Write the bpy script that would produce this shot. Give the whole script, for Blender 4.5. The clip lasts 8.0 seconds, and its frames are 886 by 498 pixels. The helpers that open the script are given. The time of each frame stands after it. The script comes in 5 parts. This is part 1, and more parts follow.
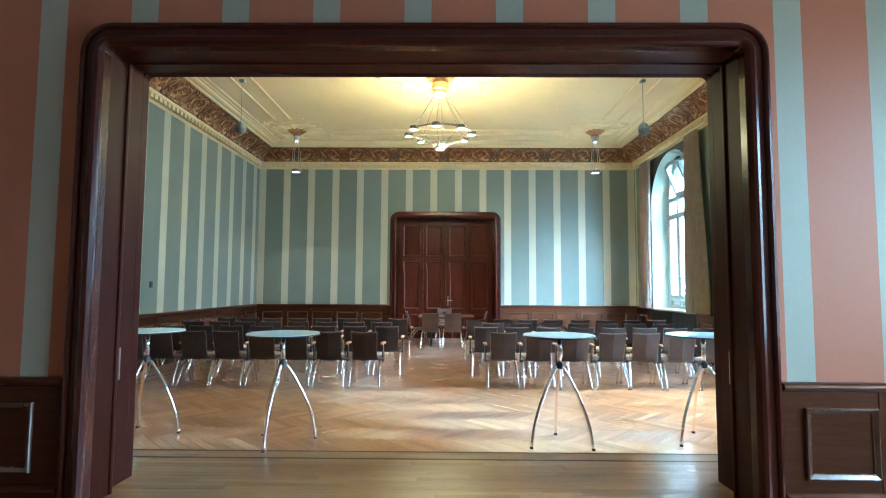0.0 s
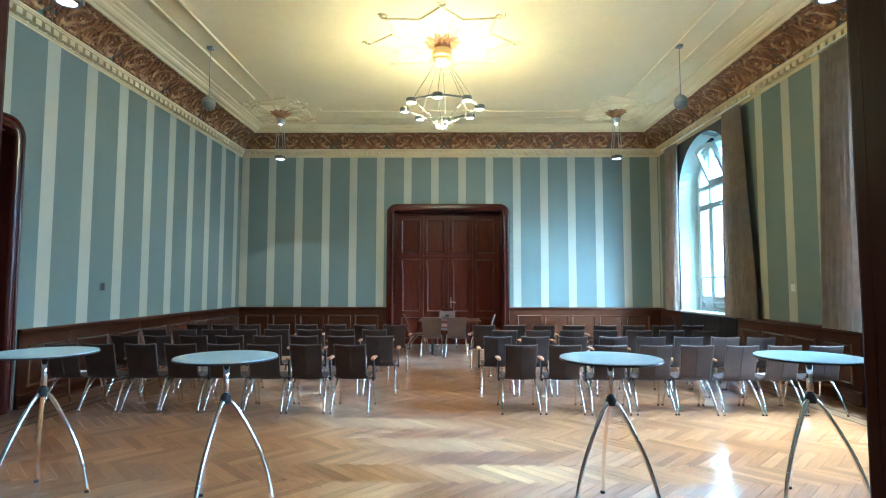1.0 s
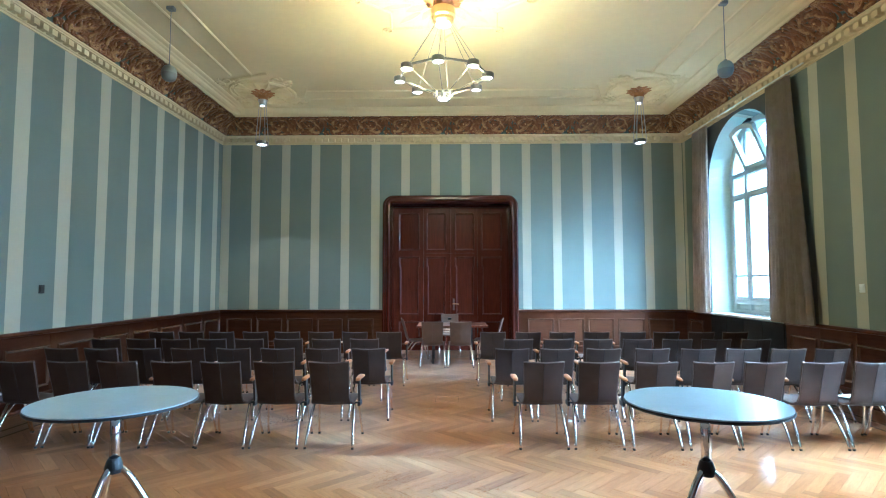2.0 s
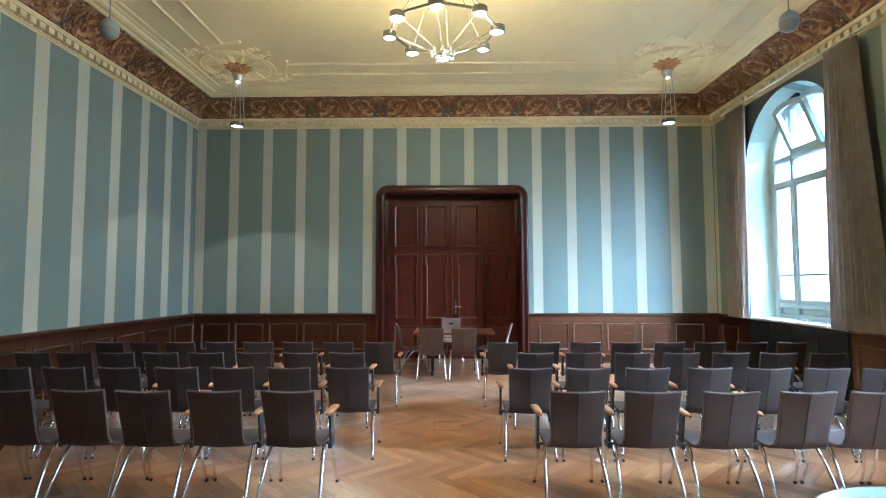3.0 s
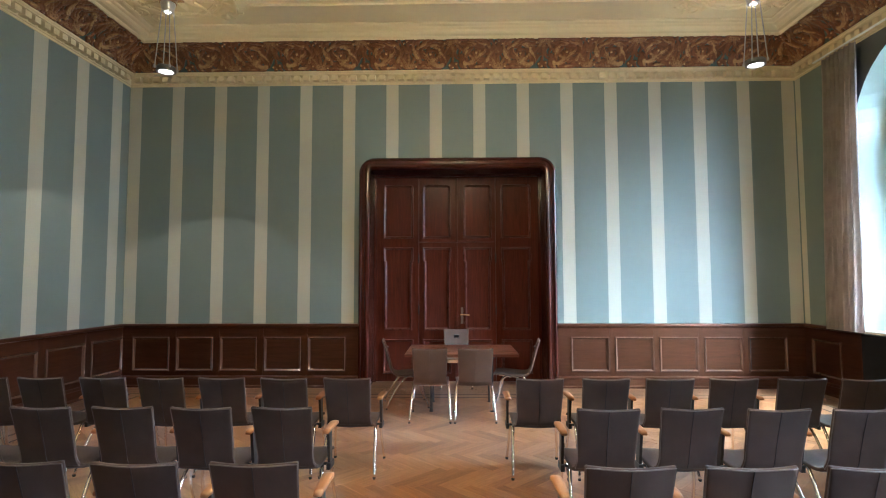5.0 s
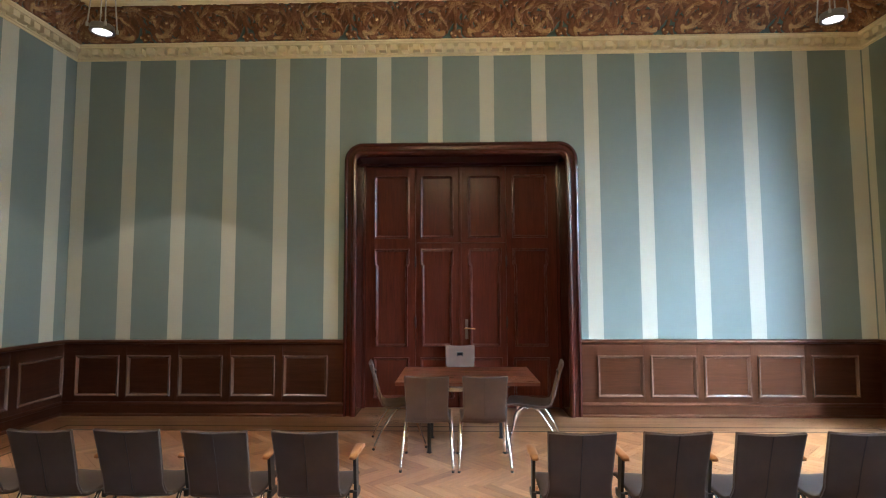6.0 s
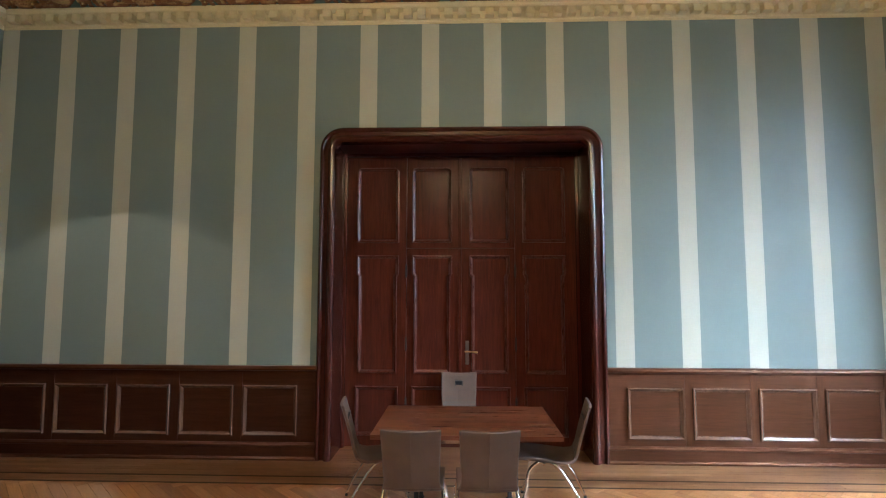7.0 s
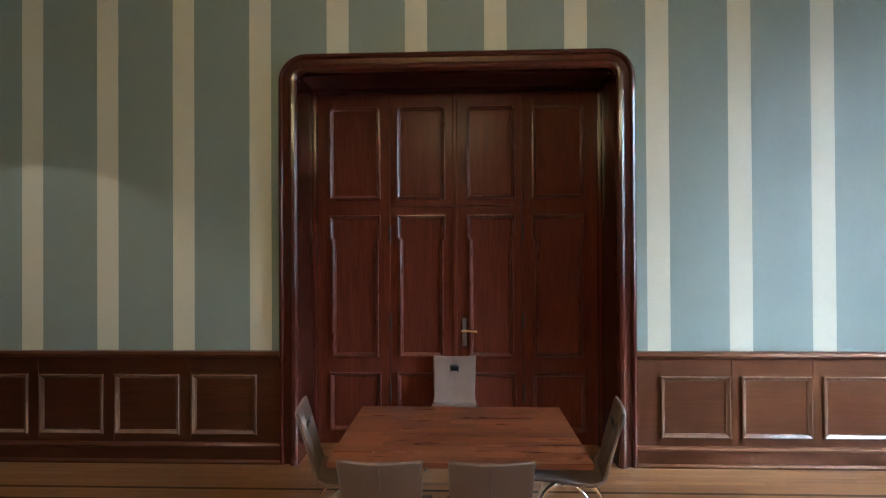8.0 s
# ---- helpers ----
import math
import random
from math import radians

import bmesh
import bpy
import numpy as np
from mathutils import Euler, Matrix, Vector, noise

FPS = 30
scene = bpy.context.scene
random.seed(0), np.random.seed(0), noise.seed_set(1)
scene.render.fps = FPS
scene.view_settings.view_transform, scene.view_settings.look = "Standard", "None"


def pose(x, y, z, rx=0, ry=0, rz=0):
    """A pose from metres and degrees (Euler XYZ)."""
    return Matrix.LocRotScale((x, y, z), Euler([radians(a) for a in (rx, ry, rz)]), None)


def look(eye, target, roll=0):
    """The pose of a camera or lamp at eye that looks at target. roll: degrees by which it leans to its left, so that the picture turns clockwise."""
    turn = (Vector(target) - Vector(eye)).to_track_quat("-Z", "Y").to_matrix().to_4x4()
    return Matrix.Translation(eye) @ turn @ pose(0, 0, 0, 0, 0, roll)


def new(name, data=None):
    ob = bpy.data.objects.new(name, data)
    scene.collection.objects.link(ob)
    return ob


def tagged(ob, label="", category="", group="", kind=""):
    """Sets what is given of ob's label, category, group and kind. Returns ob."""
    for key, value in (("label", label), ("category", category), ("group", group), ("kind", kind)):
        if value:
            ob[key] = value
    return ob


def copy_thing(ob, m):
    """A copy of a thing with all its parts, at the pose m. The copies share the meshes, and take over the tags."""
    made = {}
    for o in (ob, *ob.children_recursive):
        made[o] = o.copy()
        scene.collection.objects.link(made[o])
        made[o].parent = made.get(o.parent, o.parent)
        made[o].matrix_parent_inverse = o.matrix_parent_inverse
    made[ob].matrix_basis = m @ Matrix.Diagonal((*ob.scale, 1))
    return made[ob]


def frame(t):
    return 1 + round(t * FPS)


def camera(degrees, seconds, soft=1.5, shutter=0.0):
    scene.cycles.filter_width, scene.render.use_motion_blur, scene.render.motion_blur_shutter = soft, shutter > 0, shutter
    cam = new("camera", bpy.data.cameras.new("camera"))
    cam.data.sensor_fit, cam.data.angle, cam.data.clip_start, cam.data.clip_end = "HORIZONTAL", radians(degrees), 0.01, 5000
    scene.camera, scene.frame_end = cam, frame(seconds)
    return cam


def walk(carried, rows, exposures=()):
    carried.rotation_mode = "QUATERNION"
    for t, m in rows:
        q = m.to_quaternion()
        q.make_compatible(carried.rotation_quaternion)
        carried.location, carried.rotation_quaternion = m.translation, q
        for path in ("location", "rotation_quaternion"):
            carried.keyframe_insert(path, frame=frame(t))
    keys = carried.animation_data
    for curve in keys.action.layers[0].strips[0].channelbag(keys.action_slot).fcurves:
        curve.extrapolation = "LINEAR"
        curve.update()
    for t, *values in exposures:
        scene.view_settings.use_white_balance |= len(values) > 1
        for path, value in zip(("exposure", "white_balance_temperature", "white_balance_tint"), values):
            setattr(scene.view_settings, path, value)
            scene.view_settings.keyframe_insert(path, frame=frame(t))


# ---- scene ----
cam = camera(79.9, 8.0, 1.1)
PATH = [
    (0, (0.076, 0.122, 1.498), (0.054, 2.117, 1.636), 0.3),
    (0.5, (0.056, 0.847, 1.526), (0.032, 2.843, 1.66), 0.1),
    (1, (0.035, 1.565, 1.535), (0.008, 3.56, 1.668), 0.1),
    (1.5, (0.011, 2.196, 1.55), (-0.018, 4.192, 1.68), 0.0),
    (3, (0.01, 4.141, 1.576), (-0.029, 6.136, 1.704), -0.1),
    (3.5, (0.005, 4.74, 1.587), (-0.036, 6.736, 1.713), -0.1),
    (4, (0.01, 5.376, 1.602), (-0.038, 7.372, 1.725), -0.1),
    (4.5, (-0.035, 5.96, 1.609), (-0.079, 7.956, 1.73), -0.1),
    (6, (-0.065, 7.888, 1.641), (-0.12, 9.882, 1.786), -0.2),
    (6.5, (-0.032, 8.521, 1.694), (-0.095, 10.513, 1.851), -0.1),
    (7, (-0.015, 9.113, 1.763), (-0.083, 11.105, 1.923), 0.1),
    (7.5, (0.068, 9.677, 1.792), (-0.017, 11.671, 1.925), -0.1),
    (8, (0.047, 10.222, 1.822), (-0.029, 12.221, 1.835), -0.3),
]
walk(cam, [(t, look(eye, target, roll)) for t, eye, target, roll in PATH], [(0.0, 0.70, 4580, 2), (0.5, 0.64, 4380, 1), (1.5, 0.40, 4250, 3), (3.5, 0.42, 4720, 10), (4.5, 0.34, 5000, 14), (6.5, 0.14, 5250, 18), (8.0, -0.08, 5400, 17)])

# ---- world and light ----
world = bpy.data.worlds.new("sky")
scene.world = world
world.use_nodes = True
wn = world.node_tree.nodes
sky = wn.new("ShaderNodeTexSky")
sky.sky_type = "NISHITA"
sky.sun_disc = False
sky.sun_elevation, sky.sun_rotation = radians(48), radians(250)
world.node_tree.links.new(sky.outputs[0], wn["Background"].inputs[0])
wn["Background"].inputs[1].default_value = 0.12

# plan of the hall
XW, Y0, Y1, ZC = 5.27, 4.30, 14.80, 5.36
WIN_Y = (12.46, 7.21)
DADO = 0.97


def area(name, m, sx, sy, watts, colour):
    d = bpy.data.lights.new(name, "AREA")
    d.shape, d.size, d.size_y, d.energy, d.color = "RECTANGLE", sx, sy, watts, colour
    ob = new(name, d)
    ob.matrix_world = m
    return ob


def lamp(name, kind, at, watts, colour, radius=0.03, cone=None, blend=0.1, up=False):
    d = bpy.data.lights.new(name, kind)
    d.energy, d.color, d.shadow_soft_size = watts, colour, radius
    if cone:
        d.spot_size, d.spot_blend = radians(cone), blend
    ob = new(name, d)
    ob.matrix_world = pose(*at, 180 if up else 0, 0, 0)
    return ob


DAY = (0.79, 0.96, 0.97)
WARM = (1.0, 0.74, 0.30)
UP_W, DOWN_W = 20, 64
for wy in WIN_Y:
    # the brightest part of the sky shines down through the opening in five tilted bands
    power, aim, south = (240, (-0.75, 1.0, -1.5), 0.7) if wy > 10 else (135, (-1.0, 0.0, -1.5), 0.0)
    for k in range(5):
        at = Vector((6.55, wy - south, 1.95 + 0.80 * k))
        area("window_daylight", look(at, at + Vector(aim)), 2.2, 1.1, power, DAY).data.spread = radians(100)
area("anteroom_daylight", look((5.55, 1.6, 2.2), (0, 1.2, 1.4)), 2.3, 2.5, 48, (1.0, 0.91, 0.64))
CH = (-0.095, 9.72)
CORNER = ((-3.74, 13.10), (3.70, 13.10), (-3.74, 6.55), (3.70, 6.55))
for k in range(4):
    # the ring's heads throw light up to the ceiling and all round into the room
    a = math.pi / 2 * k + radians(17)
    at = (CH[0] + 0.52 * math.cos(a), CH[1] + 0.52 * math.sin(a))
    lamp("chandelier_uplight", "SPOT", (*at, 4.42), UP_W, WARM, 0.12, 178, 0.10, up=True)
    lamp("chandelier_light", "POINT", (*at, 4.10), DOWN_W, WARM, 0.10)
for cx, cy in CORNER:
    lamp("corner_downlight", "SPOT", (cx, cy, 4.29), (100 if cx < 0 else 55) if cy > 10 else 40, (1.0, 0.82, 0.58), 0.012, 92.0, 0.06)
    lamp("corner_uplight", "SPOT", (cx, cy, 4.50), 6, WARM, 0.05, 140, 0.8, up=True)


# ---- materials ----
def mat(name, colour, rough=0.5, metal=0.0, coat=0.0):
    m = bpy.data.materials.new(name)
    m.use_nodes = True
    b = m.node_tree.nodes["Principled BSDF"]
    b.inputs["Base Color"].default_value = (*colour, 1)
    b.inputs["Roughness"].default_value = rough
    b.inputs["Metallic"].default_value = metal
    b.inputs["Coat Weight"].default_value = coat
    b.inputs["Coat Roughness"].default_value = 0.20
    return m


class Nodes:
    def __init__(self, m):
        self.t = m.node_tree
        self.n = self.t.nodes
        self.b = self.n["Principled BSDF"]

    def add(self, kind, operation="", data_type="", blend_type="", attribute_name=""):
        n = self.n.new(kind)
        if operation:
            n.operation = operation
        if data_type:
            n.data_type, n.blend_type = data_type, blend_type
        if attribute_name:
            n.attribute_name = attribute_name
        return n

    def link(self, a, b):
        self.t.links.new(a, b)

    def coord(self, scale=(1, 1, 1), out="Object"):
        c = self.add("ShaderNodeTexCoord")
        mp = self.add("ShaderNodeMapping")
        mp.inputs["Scale"].default_value = scale
        self.link(c.outputs[out], mp.inputs[0])
        return mp.outputs[0]

    def noise(self, vec, scale, detail=4.0, rough=0.55, dist=0.0):
        n = self.add("ShaderNodeTexNoise")
        n.inputs["Scale"].default_value, n.inputs["Detail"].default_value = scale, detail
        n.inputs["Roughness"].default_value, n.inputs["Distortion"].default_value = rough, dist
        self.link(vec, n.inputs["Vector"])
        return n.outputs["Fac"]

    def ramp(self, fac, stops):
        r = self.add("ShaderNodeValToRGB")
        e = r.color_ramp.elements
        while len(e) < len(stops):
            e.new(0.5)
        for el, (p, c) in zip(e, stops):
            el.position, el.color = p, (*c, 1)
        self.link(fac, r.inputs[0])
        return r.outputs[0]

    def math(self, op, a, b=0.0):
        n = self.add("ShaderNodeMath", operation=op)
        for i, v in enumerate((a, b)):
            if isinstance(v, (int, float)):
                n.inputs[i].default_value = v
            else:
                self.link(v, n.inputs[i])
        return n.outputs[0]

    def mix(self, fac, a, b, blend="MIX"):
        n = self.add("ShaderNodeMix", data_type="RGBA", blend_type=blend)
        for key, v in ((0, fac), (6, a), (7, b)):
            if isinstance(v, (int, float)):
                n.inputs[key].default_value = v
            elif isinstance(v, tuple):
                n.inputs[key].default_value = (*v, 1)
            else:
                self.link(v, n.inputs[key])
        return n.outputs[2]

    def colour(self, c):
        self.link(c, self.b.inputs["Base Color"])

    def rough(self, fac, lo, hi):
        n = self.add("ShaderNodeMapRange")
        n.inputs["To Min"].default_value, n.inputs["To Max"].default_value = lo, hi
        self.link(fac, n.inputs[0])
        self.link(n.outputs[0], self.b.inputs["Roughness"])

    def bump(self, fac, strength, dist):
        n = self.add("ShaderNodeBump")
        n.inputs["Strength"].default_value, n.inputs["Distance"].default_value = strength, dist
        self.link(fac, n.inputs["Height"])
        self.link(n.outputs[0], self.b.inputs["Normal"])


def speckled(name, colour, rough, scale, amount, bump=0.0, metal=0.0, coat=0.0):
    """One colour with soft stains, fine grain and relief."""
    m = mat(name, colour, rough, metal, coat)
    k = Nodes(m)
    v = k.coord()
    big = k.noise(v, scale, 3)
    fine = k.noise(v, scale * 14, 3)
    lo = tuple(c * (1 - amount) for c in colour)
    hi = tuple(min(1, c * (1 + amount)) for c in colour)
    k.colour(k.ramp(k.math("ADD", k.math("MULTIPLY", big, 0.7), k.math("MULTIPLY", fine, 0.3)), [(0.3, lo), (0.7, hi)]))
    k.rough(fine, max(0.03, rough - 0.08), min(1, rough + 0.08))
    if bump:
        k.bump(fine, bump, 0.004)
    return m


def striped(name, axis, centre, pitch, width, ground, band):
    """Painted plaster with upright bands: position along one axis picks the band."""
    m = mat(name, ground, 0.52)
    k = Nodes(m)
    v = k.coord()
    sep = k.add("ShaderNodeSeparateXYZ")
    k.link(v, sep.inputs[0])
    wob = k.noise(v, 3.0, 2)
    u = k.math("ADD", sep.outputs[axis], k.math("MULTIPLY", k.math("SUBTRACT", wob, 0.5), 0.006))
    u = k.math("ADD", u, -centre + pitch * 40.5)
    u = k.math("SUBTRACT", k.math("MODULO", u, pitch), pitch / 2)
    on = k.math("LESS_THAN", k.math("ABSOLUTE", u), width / 2)
    stain = k.noise(v, 0.9, 5, 0.6)
    fine = k.noise(v, 60, 3, 0.6)
    c = k.mix(on, ground, band)
    c = k.mix(k.math("MULTIPLY", stain, 0.50), c, (0.62, 0.66, 0.62), "MULTIPLY")
    c = k.mix(k.math("MULTIPLY", fine, 0.24), c, (0.42, 0.42, 0.42), "MULTIPLY")
    k.colour(c)
    k.bump(fine, 0.25, 0.003)
    return m


def timber(name, dark, light, axis=2, rough=0.3, coat=0.3, grain=1.0, spec=0.4, varnish=0.2, fibre=0.0):
    """Varnished wood, grain running along the given axis. fibre: share of light that the grain itself throws back, in the wood's own golden colour."""
    m = mat(name, dark, rough, 0.0, coat)
    k = Nodes(m)
    sc = [14.0, 14.0, 14.0]
    sc[axis] = 0.9
    v = k.coord(tuple(sc))
    g = k.noise(v, 1.6 * grain, 6, 0.62, 1.2)
    f = k.noise(v, 9.0 * grain, 4, 0.6)
    w = k.noise(k.coord(), 1.4, 3)
    t = k.math("ADD", k.math("MULTIPLY", g, 0.65), k.math("MULTIPLY", f, 0.35))
    c = k.ramp(t, [(0.34, dark), (0.68, light)])
    info = k.add("ShaderNodeObjectInfo")
    c = k.mix(k.math("MULTIPLY", info.outputs["Random"], 0.25), c, (0.7, 0.66, 0.62), "MULTIPLY")
    c = k.mix(k.math("MULTIPLY", w, 0.3), c, (0.6, 0.55, 0.52), "MULTIPLY")
    k.colour(c)
    k.rough(f, rough - 0.06, rough + 0.06)
    k.b.inputs["Specular IOR Level"].default_value = spec
    k.b.inputs["Coat Roughness"].default_value = varnish
    k.bump(t, 0.04, 0.001)
    if fibre:
        sheen = k.add("ShaderNodeBsdfAnisotropic")
        sheen.inputs["Roughness"].default_value = 0.50
        k.link(k.ramp(t, [(0.3, (0.66, 0.25, 0.075)), (0.7, (1.0, 0.43, 0.15))]), sheen.inputs["Color"])
        both = k.add("ShaderNodeMixShader")
        both.inputs[0].default_value = fibre
        k.link(k.b.outputs[0], both.inputs[1])
        k.link(sheen.outputs[0], both.inputs[2])
        k.link(both.outputs[0], k.n["Material Output"].inputs["Surface"])
    return m


BLUE, CREAM = (0.184, 0.224, 0.203), (0.50, 0.480, 0.380)
M_WALL_X = striped("striped plaster blue x", 0, -0.352, 0.688, 0.194, BLUE, CREAM)
M_WALL_L = striped("striped plaster blue left", 1, 14.49, 0.762, 0.232, BLUE, CREAM)
# backlit shade round the windows, put into a darker wall colour
M_WALL_R_SHADE = speckled("dark blue-grey wall paint", (0.085, 0.092, 0.096), 0.7, 1.2, 0.10, 0.2)
M_WALL_R = striped("striped plaster blue right", 1, 9.74, 0.72, 0.20, BLUE, CREAM)
M_ORANGE = striped("striped plaster terracotta", 0, 0.498, 0.648, 0.192, (0.50, 0.185, 0.092), (0.47, 0.47, 0.37))
M_ORANGE_Y = striped("striped plaster terracotta along y", 1, 0.495, 0.648, 0.192, (0.50, 0.185, 0.092), (0.47, 0.47, 0.37))
M_PLAIN = speckled("pale plaster", (0.62, 0.60, 0.52), 0.85, 0.8, 0.08, 0.2)
M_REVEAL = speckled("pale green reveal plaster", (0.46, 0.56, 0.51), 0.75, 1.2, 0.06, 0.2)
M_CEIL = speckled("cream ceiling plaster", (0.68, 0.560, 0.315), 0.85, 0.7, 0.06, 0.15)
M_STUCCO = speckled("cream stucco", (0.60, 0.50, 0.29), 0.75, 3.0, 0.10, 0.2)
M_MAHOG = timber("mahogany upright", (0.042, 0.0086, 0.0054), (0.066, 0.0142, 0.0080), 2, 0.22, 0.22, spec=0.28)
# duller copy of the upright mahogany, darkened for the shaded inside of the doorway
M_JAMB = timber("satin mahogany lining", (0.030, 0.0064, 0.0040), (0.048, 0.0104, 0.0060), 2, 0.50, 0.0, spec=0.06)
M_MAHOGD = timber("dark mahogany leaf", (0.045, 0.0094, 0.0054), (0.110, 0.0245, 0.0132), 2, 0.36, 0.03, spec=0.08, varnish=0.15)
M_MAHOGX = timber("mahogany along x", (0.042, 0.0086, 0.0054), (0.066, 0.0142, 0.0080), 0, 0.30, 0.10, spec=0.15)
M_MAHOGS = timber("polished mahogany moulding", (0.045, 0.010, 0.006), (0.11, 0.025, 0.014), 2, 0.28, 0.2, spec=0.4, varnish=0.15)
M_OAKX = timber("brown panelling along x", (0.014, 0.0032, 0.0020), (0.034, 0.0090, 0.0050), 0, 0.36, 0.06, spec=0.14, varnish=0.2, fibre=0.06)
M_OAKY = timber("brown panelling along y", (0.014, 0.0032, 0.0020), (0.034, 0.0090, 0.0050), 1, 0.36, 0.06, spec=0.14, varnish=0.2, fibre=0.06)
M_OAKZ = timber("brown panelling upright", (0.014, 0.0032, 0.0020), (0.034, 0.0090, 0.0050), 2, 0.36, 0.06, spec=0.14, varnish=0.2, fibre=0.06)
# paler than the panelling: part of the beads' highlight sits in the base colour
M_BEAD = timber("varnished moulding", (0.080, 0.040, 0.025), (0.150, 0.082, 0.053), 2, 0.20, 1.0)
M_CHROME = mat("chromed steel", (0.88, 0.89, 0.90), 0.13, 1.0)
M_BRUSHED = speckled("dull steel", (0.46, 0.45, 0.43), 0.32, 30, 0.1, 0, 1.0)
M_STEEL = speckled("dark satin steel", (0.20, 0.19, 0.175), 0.34, 30, 0.1, 0, 1.0)
M_BRASS = mat("worn brass", (0.60, 0.45, 0.22), 0.3, 1.0)
M_BLACK = speckled("black plastic", (0.018, 0.018, 0.02), 0.45, 20, 0.2)
M_GREYPLATE = mat("grey switch plastic", (0.16, 0.17, 0.18), 0.4)
M_WHITE = speckled("white paint", (0.74, 0.76, 0.74), 0.4, 4, 0.05)
M_PAPER = mat("white paper", (0.82, 0.82, 0.80), 0.8)
M_TOP = speckled("pale grey laminate", (0.52, 0.63, 0.68), 0.18, 8, 0.03)
M_PAD = timber("light wood", (0.36, 0.15, 0.055), (0.52, 0.25, 0.10), 1, 0.35, 0.2)
M_COPPER = speckled("gilded copper leaf", (0.36, 0.18, 0.075), 0.40, 9, 0.3, 0.3, 0.75)
M_FRAME = speckled("grey-white window paint", (0.40, 0.46, 0.46), 0.45, 4, 0.05)
M_SILL = speckled("pale stone", (0.55, 0.53, 0.48), 0.35, 6, 0.1, 0.1)
M_DARKGREY = speckled("dark grey paint", (0.012, 0.012, 0.013), 0.6, 6, 0.2)
M_DARKGREY.node_tree.nodes["Principled BSDF"].inputs["Specular IOR Level"].default_value = 0.15


def woven(name, colour, rough=0.82, spec=0.25):
    m = mat(name, colour, rough)
    k = Nodes(m)
    v = k.coord()
    info = k.add("ShaderNodeObjectInfo")
    fine = k.noise(v, 420, 2)
    big = k.noise(v, 7, 3)
    c = k.ramp(k.math("ADD", k.math("MULTIPLY", big, 0.5), k.math("MULTIPLY", fine, 0.5)),
               [(0.3, tuple(x * 0.78 for x in colour)), (0.7, tuple(x * 1.2 for x in colour))])
    c = k.mix(k.math("MULTIPLY", info.outputs["Random"], 0.3), c, (0.75, 0.72, 0.72), "MULTIPLY")
    k.colour(c)
    k.bump(fine, 0.35, 0.002)
    k.b.inputs["Specular IOR Level"].default_value = spec
    k.b.inputs["Sheen Weight"].default_value = 0.04
    return m


M_FABRIC = woven("grey brown upholstery", (0.066, 0.0435, 0.0345), 0.64, 0.22)
M_FABRIC_T = woven("taupe upholstery", (0.122, 0.080, 0.063), 0.62, 0.25)
M_CURTAIN = woven("beige curtain cloth", (0.42, 0.345, 0.30))
# piping paler than the cloth: the lit rim is put into its colour
M_PIPING = woven("grey piping", (0.15, 0.122, 0.112))
M_SEAM = woven("dark seam thread", (0.035, 0.028, 0.026))


def glowing(name, colour, strength):
    m = bpy.data.materials.new(name)
    m.use_nodes = True
    b = m.node_tree.nodes["Principled BSDF"]
    b.inputs["Base Color"].default_value = (0.8, 0.8, 0.8, 1)
    b.inputs["Emission Color"].default_value = (*colour, 1)
    b.inputs["Emission Strength"].default_value = strength
    return m


M_BULB = glowing("lit frosted lamp glass", (1.0, 0.92, 0.78), 6.0)


def glass():
    m = bpy.data.materials.new("window glass")
    m.use_nodes = True
    b = m.node_tree.nodes["Principled BSDF"]
    b.inputs["Base Color"].default_value = (1, 1, 1, 1)
    b.inputs["Roughness"].default_value = 0.0
    b.inputs["Transmission Weight"].default_value = 1.0
    b.inputs["IOR"].default_value = 1.02
    return m


M_GLASS = glass()


